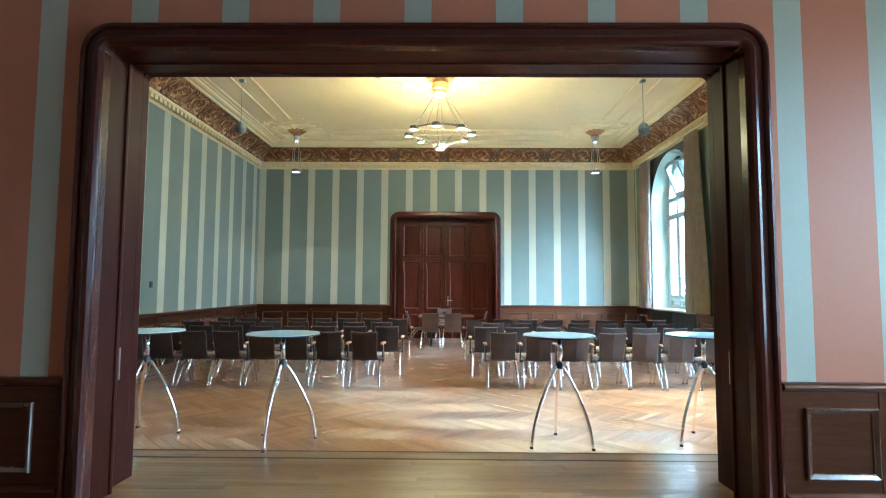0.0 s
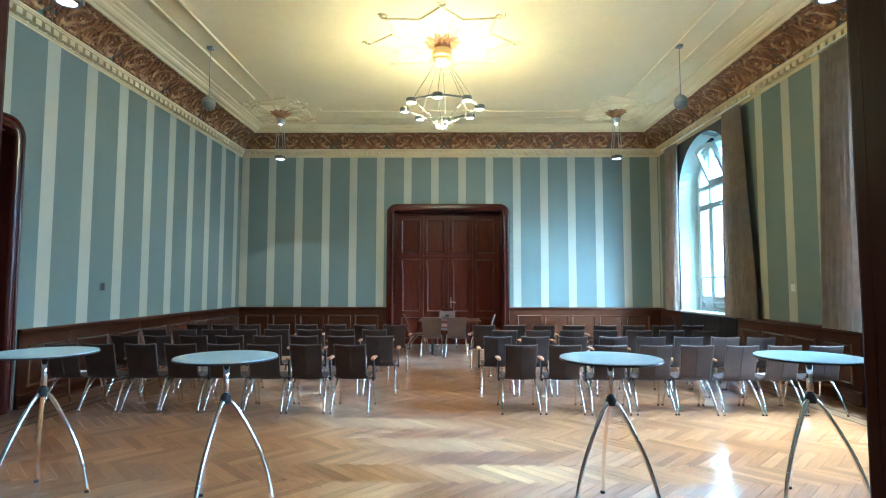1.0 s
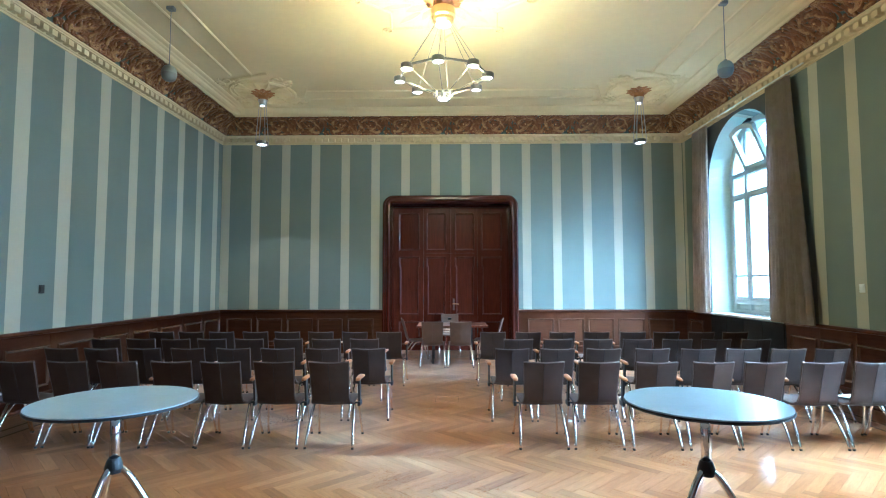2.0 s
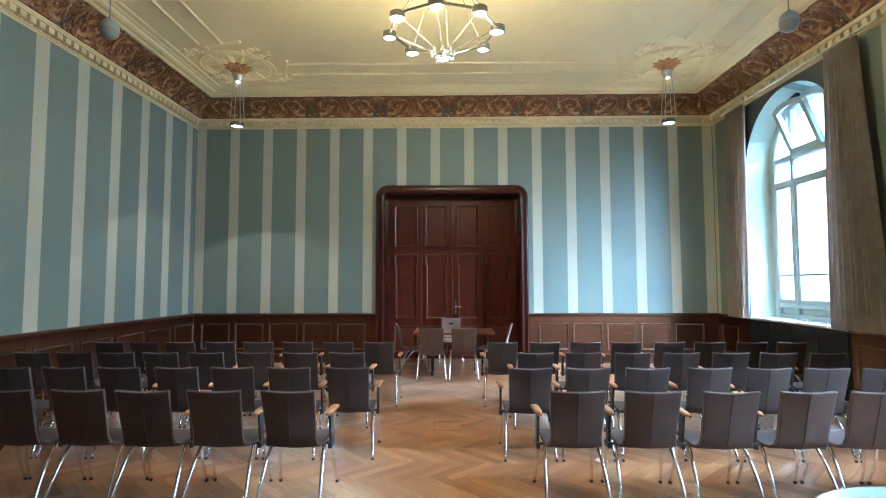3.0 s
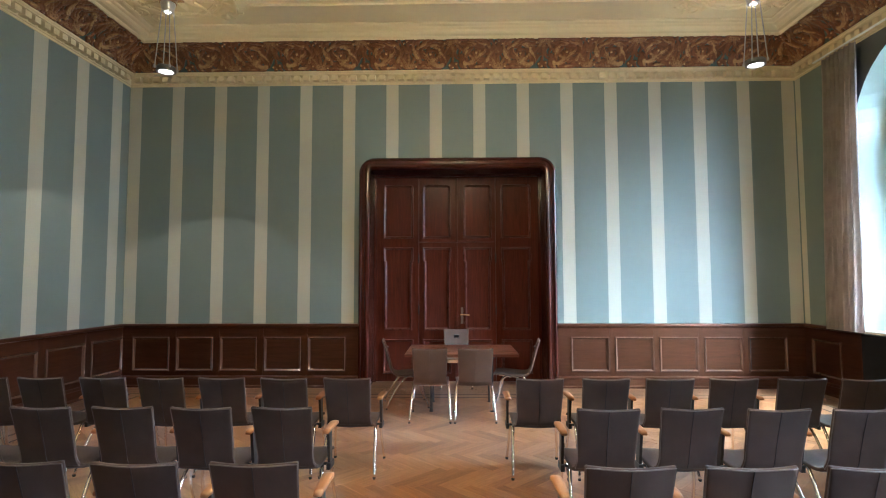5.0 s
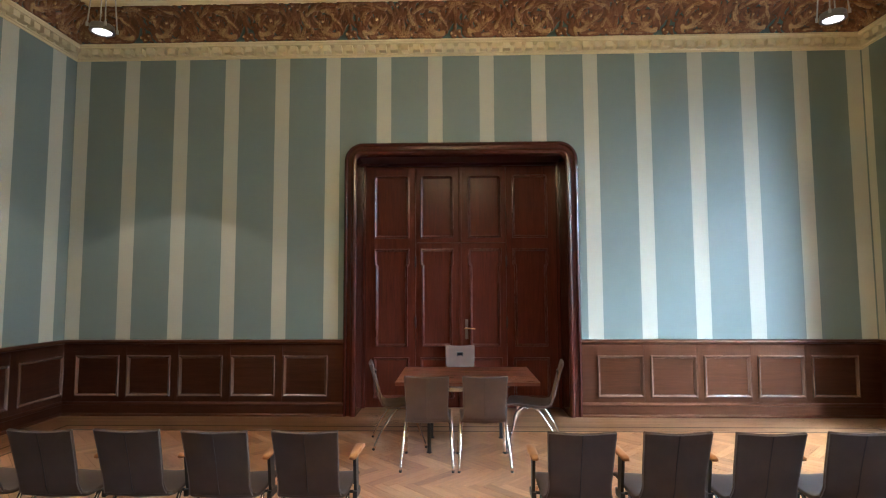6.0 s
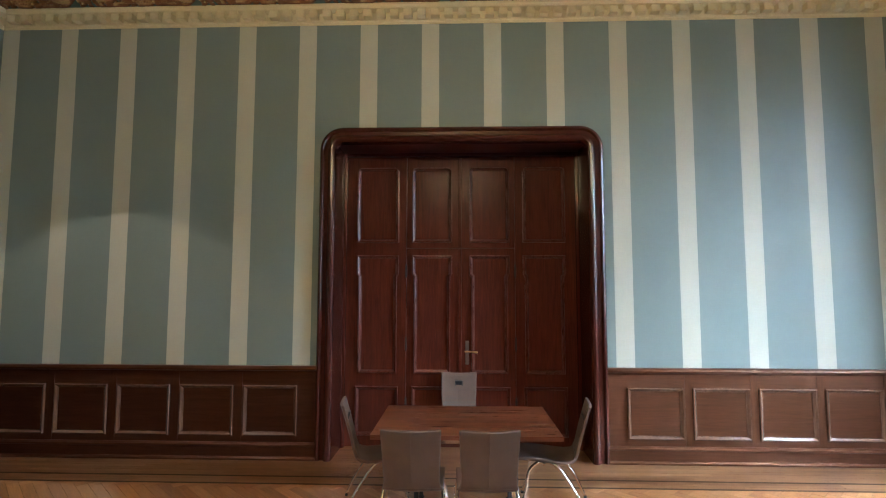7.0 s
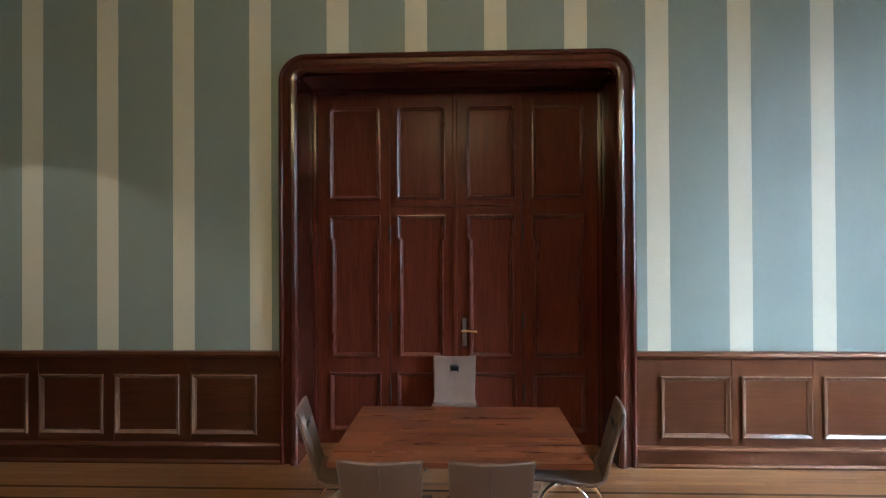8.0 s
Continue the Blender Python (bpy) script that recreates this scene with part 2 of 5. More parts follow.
def parquet(name, k0=1.0, shine=1.0, aniso=0.97, coat=0.5, fibre=0.05):
    """Oak strips: tone differs from strip to strip, grain along the strip."""
    m = mat(name, (0.4, 0.25, 0.13), 0.28, 0.0, coat)
    m.node_tree.nodes["Principled BSDF"].inputs["Coat Roughness"].default_value = 0.15
    k = Nodes(m)
    info = k.add("ShaderNodeObjectInfo")
    geo = k.add("ShaderNodeNewGeometry")
    rnd = k.math("FRACT", k.math("ADD", info.outputs["Random"], geo.outputs["Random Per Island"]))
    c = k.add("ShaderNodeTexCoord")
    off = k.add("ShaderNodeCombineXYZ")
    k.link(k.math("MULTIPLY", rnd, 37.0), off.inputs[0])
    k.link(k.math("MULTIPLY", rnd, 91.0), off.inputs[1])
    va = k.add("ShaderNodeVectorMath", operation="ADD")
    k.link(c.outputs["UV"], va.inputs[0])
    k.link(off.outputs[0], va.inputs[1])
    mp = k.add("ShaderNodeMapping")
    mp.inputs["Scale"].default_value = (2.2, 26.0, 1.0)
    k.link(va.outputs[0], mp.inputs[0])
    g = k.noise(mp.outputs[0], 1.5, 6, 0.62, 1.0)
    f = k.noise(mp.outputs[0], 7.0, 4)
    tone = k.ramp(rnd, [(q, tuple(c * k0 for c in rgb)) for q, rgb in ((0.0, (0.31, 0.128, 0.043)), (0.3, (0.43, 0.192, 0.070)), (0.7, (0.50, 0.240, 0.092)), (1.0, (0.61, 0.325, 0.142)))])
    t = k.math("ADD", k.math("MULTIPLY", g, 0.6), k.math("MULTIPLY", f, 0.4))
    col = k.mix(k.ramp(t, [(0.32, (0.1, 0.1, 0.1)), (0.66, (0.95, 0.95, 0.95))]), tone, (0.50, 0.40, 0.31), "MULTIPLY")
    wear = k.noise(k.coord(), 0.8, 4)
    col = k.mix(k.math("MULTIPLY", wear, 0.25), col, (0.75, 0.70, 0.64), "MULTIPLY")
    k.colour(col)
    k.rough(k.math("ADD", k.math("MULTIPLY", f, 0.5), k.math("MULTIPLY", wear, 0.5)), 0.22, 0.36)
    k.bump(t, 0.06, 0.0015)
    tan = k.add("ShaderNodeTangent")
    tan.direction_type, tan.uv_map = "UV_MAP", "grain"
    k.link(tan.outputs[0], k.b.inputs["Tangent"])
    k.b.inputs["Anisotropic"].default_value = aniso
    k.b.inputs["Anisotropic Rotation"].default_value = 0.25
    k.b.inputs["Specular IOR Level"].default_value = shine
    # the grain itself throws light back across its run
    sheen = k.add("ShaderNodeBsdfAnisotropic")
    k.link(k.mix(k.math("MULTIPLY", rnd, 0.8), k.ramp(t, [(0.35, (1.0, 0.70, 0.38)), (0.65, (0.60, 0.36, 0.17))]), (1.0, 0.78, 0.48)), sheen.inputs["Color"])
    sheen.inputs["Roughness"].default_value, sheen.inputs["Anisotropy"].default_value, sheen.inputs["Rotation"].default_value = 0.60, aniso * 0.92, 0.25
    k.link(tan.outputs[0], sheen.inputs["Tangent"])
    both = k.add("ShaderNodeMixShader")
    both.inputs[0].default_value = fibre
    k.link(k.b.outputs[0], both.inputs[1])
    k.link(sheen.outputs[0], both.inputs[2])
    k.link(both.outputs[0], k.n["Material Output"].inputs["Surface"])
    return m


M_PARQUET = parquet("oak parquet", 1.14, 1.0, 0.97, 0.85, 0.05)
M_BOARDS = parquet("worn oak border boards", 0.50, 0.9, 0.5, 0.3)
M_INLAY = timber("dark inlay strip", (0.016, 0.008, 0.005), (0.045, 0.020, 0.011), 0, 0.4, 0.0, spec=0.2)
M_JOINT = speckled("dark joint", (0.055, 0.032, 0.018), 0.7, 8, 0.3)


def relief():
    """Painted stucco relief: teal ground in the hollows, copper leaves, worn gold on the crests."""
    m = mat("painted relief", (0.2, 0.12, 0.06), 0.42)
    k = Nodes(m)
    at = k.add("ShaderNodeAttribute", attribute_name="crest")
    v = k.coord()
    n = k.noise(v, 14, 4)
    w = k.noise(v, 2.2, 3)
    t = k.math("ADD", at.outputs["Fac"], k.math("MULTIPLY", k.math("SUBTRACT", n, 0.5), 0.35))
    col = k.ramp(t, [(0.03, (0.085, 0.125, 0.112)), (0.17, (0.115, 0.050, 0.024)), (0.56, (0.225, 0.100, 0.042)), (0.93, (0.66, 0.43, 0.19))])
    col = k.mix(k.math("MULTIPLY", w, 0.4), col, (0.6, 0.55, 0.5), "MULTIPLY")
    k.colour(col)
    k.b.inputs["Metallic"].default_value = 0.45
    k.b.inputs["Roughness"].default_value = 0.30
    k.bump(n, 0.3, 0.004)
    return m


M_RELIEF = relief()


# ---- mesh helpers ----
def finish(name, me, material, parent=None, label="", smooth=False):
    for m in (material if isinstance(material, (list, tuple)) else (material,)):
        me.materials.append(m)
    if smooth:
        for p in me.polygons:
            p.use_smooth = True
    ob = new(name, me)
    if parent:
        ob.parent = parent
    if label:
        ob["label"] = label
    return ob


def part(name, bm, material, parent=None, label="", smooth=False):
    bmesh.ops.recalc_face_normals(bm, faces=bm.faces)
    me = bpy.data.meshes.new(name)
    bm.to_mesh(me)
    bm.free()
    return finish(name, me, material, parent, label, smooth)


def again(ob, m, parent=None):
    """Another object on the same mesh."""
    o = new(ob.name.split(".")[0], ob.data)
    o.parent = parent or ob.parent
    o.matrix_local = m
    return o


def thing(name, m=None, **tags):
    ob = new(name)
    ob.empty_display_size = 0.1
    if m is not None:
        ob.matrix_world = m
    return tagged(ob, **tags)


def box(bm, x0, y0, z0, x1, y1, z1, bevel=0.0, mi=0):
    x0, x1 = min(x0, x1), max(x0, x1)
    y0, y1 = min(y0, y1), max(y0, y1)
    z0, z1 = min(z0, z1), max(z0, z1)
    r = bmesh.ops.create_cube(bm, size=1.0, matrix=Matrix.LocRotScale(((x0 + x1) / 2, (y0 + y1) / 2, (z0 + z1) / 2), None, (x1 - x0, y1 - y0, z1 - z0)))
    if bevel:
        es = list({e for v in r["verts"] for e in v.link_edges})
        bmesh.ops.bevel(bm, geom=es, offset=bevel, segments=2, affect="EDGES", profile=0.6)
    elif mi:
        for f in {f for v in r["verts"] for f in v.link_faces}:
            f.material_index = mi
    return r


def hexa(bm, pts, mi=0):
    """A solid from eight corners: four below or in front, four above or behind, in the same turn."""
    v = [bm.verts.new(p) for p in pts]
    for f in ((0, 1, 2, 3), (4, 7, 6, 5), (0, 4, 5, 1), (1, 5, 6, 2), (2, 6, 7, 3), (3, 7, 4, 0)):
        bm.faces.new([v[i] for i in f]).material_index = mi
    return v


def lathe(bm, prof, at=(0, 0, 0), n=24):
    """Turn (radius, height) round the upright axis."""
    rings = []
    for r, z in prof:
        if r < 1e-5:
            rings.append([bm.verts.new((at[0], at[1], at[2] + z))])
        else:
            rings.append([bm.verts.new((at[0] + r * math.cos(2 * math.pi * i / n), at[1] + r * math.sin(2 * math.pi * i / n), at[2] + z)) for i in range(n)])
    for a, b in zip(rings, rings[1:]):
        for i in range(n):
            j = (i + 1) % n
            if len(a) == 1 and len(b) == 1:
                continue
            if len(a) == 1:
                bm.faces.new((a[0], b[j], b[i]))
            elif len(b) == 1:
                bm.faces.new((a[i], a[j], b[0]))
            else:
                bm.faces.new((a[i], a[j], b[j], b[i]))


def tube(bm, pts, r, n=10, r1=None, closed=False):
    pts = [Vector(p) for p in pts]
    rings, up = [], None
    for i, p in enumerate(pts):
        if closed:
            t = pts[(i + 1) % len(pts)] - pts[i - 1]
        else:
            t = pts[min(i + 1, len(pts) - 1)] - pts[max(i - 1, 0)]
        t.normalize()
        if up is None:
            up = Vector((0, 0, 1)) if abs(t.z) < 0.9 else Vector((1, 0, 0))
        s = t.cross(up).normalized()
        up = s.cross(t).normalized()
        q = r if r1 is None else r + (r1 - r) * i / (len(pts) - 1)
        rings.append([bm.verts.new(p + q * (math.cos(2 * math.pi * k / n) * s + math.sin(2 * math.pi * k / n) * up)) for k in range(n)])
    pairs = list(zip(rings, rings[1:])) + ([(rings[-1], rings[0])] if closed else [])
    for a, b in pairs:
        for k in range(n):
            bm.faces.new((a[k], a[(k + 1) % n], b[(k + 1) % n], b[k]))
    if not closed:
        bm.faces.new(rings[0][::-1])
        bm.faces.new(rings[-1])


def curve(pts, n=14):
    """A smooth line through points."""
    P = [Vector(p) for p in pts]
    P = [2 * P[0] - P[1]] + P + [2 * P[-1] - P[-2]]
    out = []
    for i in range(1, len(P) - 2):
        a, b, c, d = P[i - 1:i + 3]
        for k in range(n):
            t = k / n
            out.append(0.5 * ((2 * b) + (c - a) * t + (2 * a - 5 * b + 4 * c - d) * t * t + (3 * b - a - 3 * c + d) * t ** 3))
    out.append(P[-2])
    return out


def sweep(bm, path, prof, closed=False):
    """path: (point, sideways, out) vectors; prof: (sideways, out) distances."""
    rows = [[bm.verts.new(p + s * a + o * b) for a, b in prof] for p, s, o in path]
    pairs = list(zip(rows, rows[1:])) + ([(rows[-1], rows[0])] if closed else [])
    for a, b in pairs:
        for k in range(len(prof) - 1):
            bm.faces.new((a[k], a[k + 1], b[k + 1], b[k]))
    if not closed:
        bm.faces.new(rows[0])
        bm.faces.new(rows[-1][::-1])


def portal_path(half, top, rad, y=0.0, face=-1):
    """Up, over and down round an opening centred on x = 0, rounded at the top corners."""
    o = Vector((0, face, 0))
    path = [(Vector((-half, y, 0)), Vector((-1, 0, 0)), o)]
    for cx, a0 in ((-half + rad, 180), (half - rad, 90)):
        for i in range(9):
            a = radians(a0 - 90 * i / 8)
            d = Vector((math.cos(a), 0, math.sin(a)))
            path.append((Vector((cx, y, top - rad)) + d * rad, d, o))
    path.append((Vector((half, y, 0)), Vector((1, 0, 0)), o))
    return path


CASING = [(0.0, -0.03), (0.0, 0.045), (0.006, 0.062), (0.022, 0.080), (0.045, 0.086), (0.066, 0.078), (0.078, 0.058), (0.084, 0.046),
          (0.122, 0.046), (0.128, 0.060), (0.142, 0.068), (0.162, 0.060), (0.176, 0.036), (0.18, 0.0), (0.18, -0.03)]


def ring_frame(bm, x0, z0, x1, z1, y, prof, cham=None, n=4):
    """A moulding mitred round an upright rectangle facing -y. prof: (inwards, out)."""
    pts = [(x0, z0), (x1, z0), (x1, z1), (x0, z1)]
    dirs = [(1, 1), (-1, 1), (-1, -1), (1, -1)]
    path = [(Vector((px, y, pz)), Vector((dx, 0, dz)), Vector((0, -1, 0))) for (px, pz), (dx, dz) in zip(pts, dirs)]
    sweep(bm, path, prof, closed=True)


MOULD = [(0.0, 0.0), (0.0, 0.016), (0.005, 0.023), (0.012, 0.024), (0.034, 0.008), (0.038, 0.008), (0.042, -0.004)]

# ---- structure: walls ----
def wall_back():
    bm = bmesh.new()
    h = 1.40
    box(bm, -XW - 0.6, Y1, 0, -0.02 - h, Y1 + 0.5, 5.6)
    box(bm, -0.02 + h, Y1, 0, XW + 0.6, Y1 + 0.5, 5.6)
    box(bm, -0.02 - h, Y1, 3.42, -0.02 + h, Y1 + 0.5, 5.6)
    return tagged(part("wall_north", bm, M_WALL_X), "plaster wall painted in blue-grey and cream upright stripes", "wall", kind="structure")


def wall_left():
    bm = bmesh.new()
    a, b = 5.01, 7.81
    box(bm, -XW - 0.6, Y0 - 0.6, 0, -XW, a, 5.6)
    box(bm, -XW - 0.6, b, 0, -XW, Y1, 5.6)
    box(bm, -XW - 0.6, a, 3.42, -XW, b, 5.6)
    return tagged(part("wall_west", bm, M_WALL_L), "plaster wall painted in blue-grey and cream upright stripes", "wall", kind="structure")


WALL_ARCH = (1.19, 3.50)    # half width and spring height at the room's face
FRAME_ARCH = (0.93, 3.64)   # the same at the window's frame
XF, XO = 5.68, 5.87         # window frame and outer face


def arch(cy, half, spring, n=20):
    return [(cy + half * math.cos(math.pi * i / n), spring + half * math.sin(math.pi * i / n)) for i in range(n + 1)]


def wall_right():
    bm = bmesh.new()
    cuts = sorted(WIN_Y)
    edges = [Y0 - 0.6] + [v for c in cuts for v in (c - WALL_ARCH[0], c + WALL_ARCH[0])] + [Y1]
    inner = [None] + [v for c in cuts for v in (c - FRAME_ARCH[0], c + FRAME_ARCH[0])] + [None]
    for i in range(0, len(edges), 2):
        a, b = edges[i], edges[i + 1]
        a1, b1 = inner[i] or a, inner[i + 1] or b
        for z0, z1 in ((0, WALL_ARCH[1]), (WALL_ARCH[1], 5.6)):
            if z0 == 0:
                hexa(bm, [(XW, a, z0), (XW, b, z0), (XO, b1, z0), (XO, a1, z0), (XW, a, z1), (XW, b, z1), (XO, b1, z1), (XO, a1, z1)])
            else:
                hexa(bm, [(XW, a, z0), (XW, b, z0), (XO, b, z0), (XO, a, z0), (XW, a, z1), (XW, b, z1), (XO, b, z1), (XO, a, z1)])
    for c in cuts:
        box(bm, XW, c - 1.19, 0, XO, c + 1.19, DADO - 0.05)
        p, q = arch(c, *WALL_ARCH), arch(c, *FRAME_ARCH)
        for e in (-1, 1):
            # wedge between the wall's spring line and the frame's
            y0, y1, y2 = c + e * 1.19, c + e * 1.20, c + e * 0.93
            hexa(bm, [(XW + 0.01, y0, 3.49), (XW + 0.01, y1, 3.49), (XO, y1, 3.49), (XO, y2, 3.49), (XW + 0.01, y0, 3.505), (XW + 0.01, y1, 3.505), (XO, y1, 3.655), (XO, y2, 3.643)])
        for i in range(20):
            (ya, za), (yb, zb), (yc, zc), (yd, zd) = p[i], p[i + 1], q[i], q[i + 1]
            hexa(bm, [(XW, ya, za), (XW, yb, zb), (XO, yd, zd), (XO, yc, zc), (XW, ya, 5.6), (XW, yb, 5.6), (XO, yd, 5.6), (XO, yc, 5.6)])
    bmesh.ops.recalc_face_normals(bm, faces=bm.faces)
    for f in bm.faces:
        n, m = f.normal, f.calc_center_median()
        if abs(n.x) < 0.9 and 0.9 < m.z < 4.6 and any(abs(m.y - c) < 1.23 for c in cuts):
            f.material_index = 1
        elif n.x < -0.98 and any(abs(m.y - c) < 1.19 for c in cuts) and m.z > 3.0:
            # faces over the arches take the colour that holds their shade
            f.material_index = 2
    return tagged(part("wall_east", bm, (M_WALL_R, M_REVEAL, M_WALL_R_SHADE)), "striped blue-grey plaster wall with two deep arched window recesses", "wall", kind="structure")


PX, PH, PT = -0.115, 2.225, 3.16    # portal: centre, half width and soffit height at the front
PH2, PT2 = 2.285, 3.20              # the same behind the slot


def wall_front():
    bm = bmesh.new()
    ya = 3.74
    w = PH2 + 0.10
    for x0, x1 in ((-6.0, PX - w), (PX + w, 6.0)):
        box(bm, x0, ya, 0, x1, Y0, 5.6)
    box(bm, PX - w, ya, PT2 + 0.04, PX + w, Y0, 5.6)
    bmesh.ops.recalc_face_normals(bm, faces=bm.faces)
    for f in bm.faces:
        if f.normal.y > 0.5:
            f.material_index = 1
    return tagged(part("wall_south", bm, (M_ORANGE, M_WALL_X)), "thick wall with terracotta and pale green stripes round a wide opening", "wall", kind="structure")


wall_back(), wall_left(), wall_right(), wall_front()


def anteroom():
    bm = bmesh.new()
    box(bm, -5.2, -4.2, 0, -5.0, 3.74, 4.6)
    tagged(part("wall_anteroom_west", bm, M_ORANGE_Y), "plaster wall painted in terracotta and pale green stripes", "wall", kind="structure")
    bm = bmesh.new()
    box(bm, -5.2, -4.4, 0, 5.2, -4.2, 4.6)
    tagged(part("wall_anteroom_south", bm, M_ORANGE), "plaster wall painted in terracotta and pale green stripes", "wall", kind="structure")
    bm = bmesh.new()
    box(bm, 5.0, -4.2, 0, 5.5, 0.4, 4.6)
    box(bm, 5.0, 2.8, 0, 5.5, 3.74, 4.6)
    box(bm, 5.0, 0.4, 0, 5.5, 2.8, 0.9)
    box(bm, 5.0, 0.4, 3.5, 5.5, 2.8, 4.6)
    tagged(part("wall_anteroom_east", bm, M_ORANGE_Y), "terracotta striped plaster wall with a window opening", "wall", kind="structure")
    bm = bmesh.new()
    box(bm, -5.2, -4.4, 4.6, 5.5, 3.74, 4.8)
    tagged(part("ceiling_anteroom", bm, M_PLAIN), "plain pale plaster ceiling", "ceiling", kind="structure")


anteroom()


# ---- ceiling ----
def ceiling():
    bm = bmesh.new()
    box(bm, -XW - 0.6, Y0 - 0.05, ZC, XW + 0.6, Y1 + 0.5, ZC + 0.3)
    cx, cy = 0.0, (Y0 + Y1) / 2
    hx, hy = XW, (Y1 - Y0) / 2

    def loop(prof):
        pts = [(-1, -1), (1, -1), (1, 1), (-1, 1)]
        rows = [[bm.verts.new((cx + sx * (hx - i), cy + sy * (hy - i), z)) for i, z in prof] for sx, sy in pts]
        for a in range(4):
            r, q = rows[a], rows[(a + 1) % 4]
            for k in range(len(prof) - 1):
                bm.faces.new((r[k], r[k + 1], q[k + 1], q[k]))
    # stepped edge moulding above the frieze
    loop([(0.30, ZC), (0.46, 5.268), (0.49, 5.243), (0.53, 5.243), (0.55, 5.256), (0.56, 5.266), (0.62, 5.268), (0.66, 5.285), (0.68, 5.310), (0.72, 5.318), (0.74, 5.330), (0.80, 5.334), (0.82, 5.344), (0.82, ZC + 0.01)])
    ob = tagged(part("ceiling", bm, M_CEIL), "cream plaster ceiling with stepped moulded edges", "ceiling", kind="structure")
    return ob


ceiling()


def bar_mould(bm, a, b, w=0.055, h=0.03):
    """A low moulding on the ceiling from a to b."""
    a, b = Vector((*a, ZC)), Vector((*b, ZC))
    t = (b - a).normalized()
    s = Vector((-t.y, t.x, 0))
    sweep(bm, [(a, s, Vector((0, 0, -1))), (b, s, Vector((0, 0, -1)))], [(-w / 2, -0.004), (-w / 2, h * 0.45), (-w / 4, h), (w / 8, h * 0.8), (w / 4, h * 0.5), (w / 2, h * 0.4), (w / 2, -0.004)])


def ceiling_frames():
    cy = (Y0 + Y1) / 2
    hy = (Y1 - Y0) / 2
    for side in range(4):
        bm = bmesh.new()
        m = Matrix.Translation((0, cy, 0)) @ Matrix.Rotation(side * math.pi / 2, 4, "Z")
        H = hy if side % 2 == 0 else XW
        L = 2.88 if side % 2 == 0 else 2.65
        for ins in ((1.34, 1.77) if side % 2 == 0 else (1.25, 1.63)):
            bar_mould(bm, (-L, H - ins), (L, H - ins))
        for sx in (-1, 1):
            bar_mould(bm, (sx * (L - 0.07), H - 1.95), (sx * (L + 0.22), H - 1.16), 0.05, 0.03)
            bar_mould(bm, (sx * (L + 0.13), H - 1.36), (sx * (L + 0.42), H - 1.14), 0.05, 0.03)
        bm.transform(m)
        tagged(part("trim_ceiling_frame", bm, M_CEIL), "long cream stucco frame moulding on the ceiling", "moulding", "ceiling frames", "structure")


ceiling_frames()


def leaf_fan(bm, at, r0, r1, count, z, lift=0.03, width=0.5, twist=0.0):
    """Pointed leaves lying round a centre on the ceiling."""
    for i in range(count):
        a = 2 * math.pi * i / count + twist
        d, s = Vector((math.cos(a), math.sin(a), 0)), Vector((-math.sin(a), math.cos(a), 0))
        w = width * (r1 - r0)
        prof = ((0.0, 0.35), (0.3, 0.85), (0.55, 1.0), (0.8, 0.6), (1.0, 0.05))
        rows = []
        for t, q in prof:
            p = Vector((at[0], at[1], 0)) + d * (r0 + (r1 - r0) * t)
            p.z = z
            drop = lift * math.sin(math.pi * (0.25 + 0.75 * t))
            rows.append([bm.verts.new(p + s * (-w * q / 2)), bm.verts.new(p - Vector((0, 0, drop))), bm.verts.new(p + s * (w * q / 2))])
        for u, v in zip(rows, rows[1:]):
            bm.faces.new((u[0], u[1], v[1], v[0]))
            bm.faces.new((u[1], u[2], v[2], v[1]))


def ring_mould(bm, at, r, w, h, z, n=48, arc=(0, 360)):
    a0, a1 = arc
    full = a1 - a0 >= 360
    m = n if full else n + 1
    path = []
    for i in range(m):
        a = radians(a0 + (a1 - a0) * i / n)
        d = Vector((math.cos(a), math.sin(a), 0))
        path.append((Vector((at[0], at[1], z)) + d * r, d, Vector((0, 0, -1))))
    sweep(bm, path, [(-w / 2, -0.004), (-w / 3, h * 0.7), (0, h), (w / 3, h * 0.7), (w / 2, -0.004)], closed=full)


def volute(bm, at, z, r, turn, flip, w=0.022, h=0.018):
    path = []
    for i in range(30):
        t = i / 29
        a = turn + flip * t * 2.6 * math.pi
        q = r * (1 - 0.82 * t)
        d = Vector((math.cos(a), math.sin(a), 0))
        path.append((Vector((at[0], at[1], z)) + d * q, d, Vector((0, 0, -1))))
    sweep(bm, path, [(-w / 2, -0.004), (-w / 4, h), (w / 4, h), (w / 2, -0.004)])


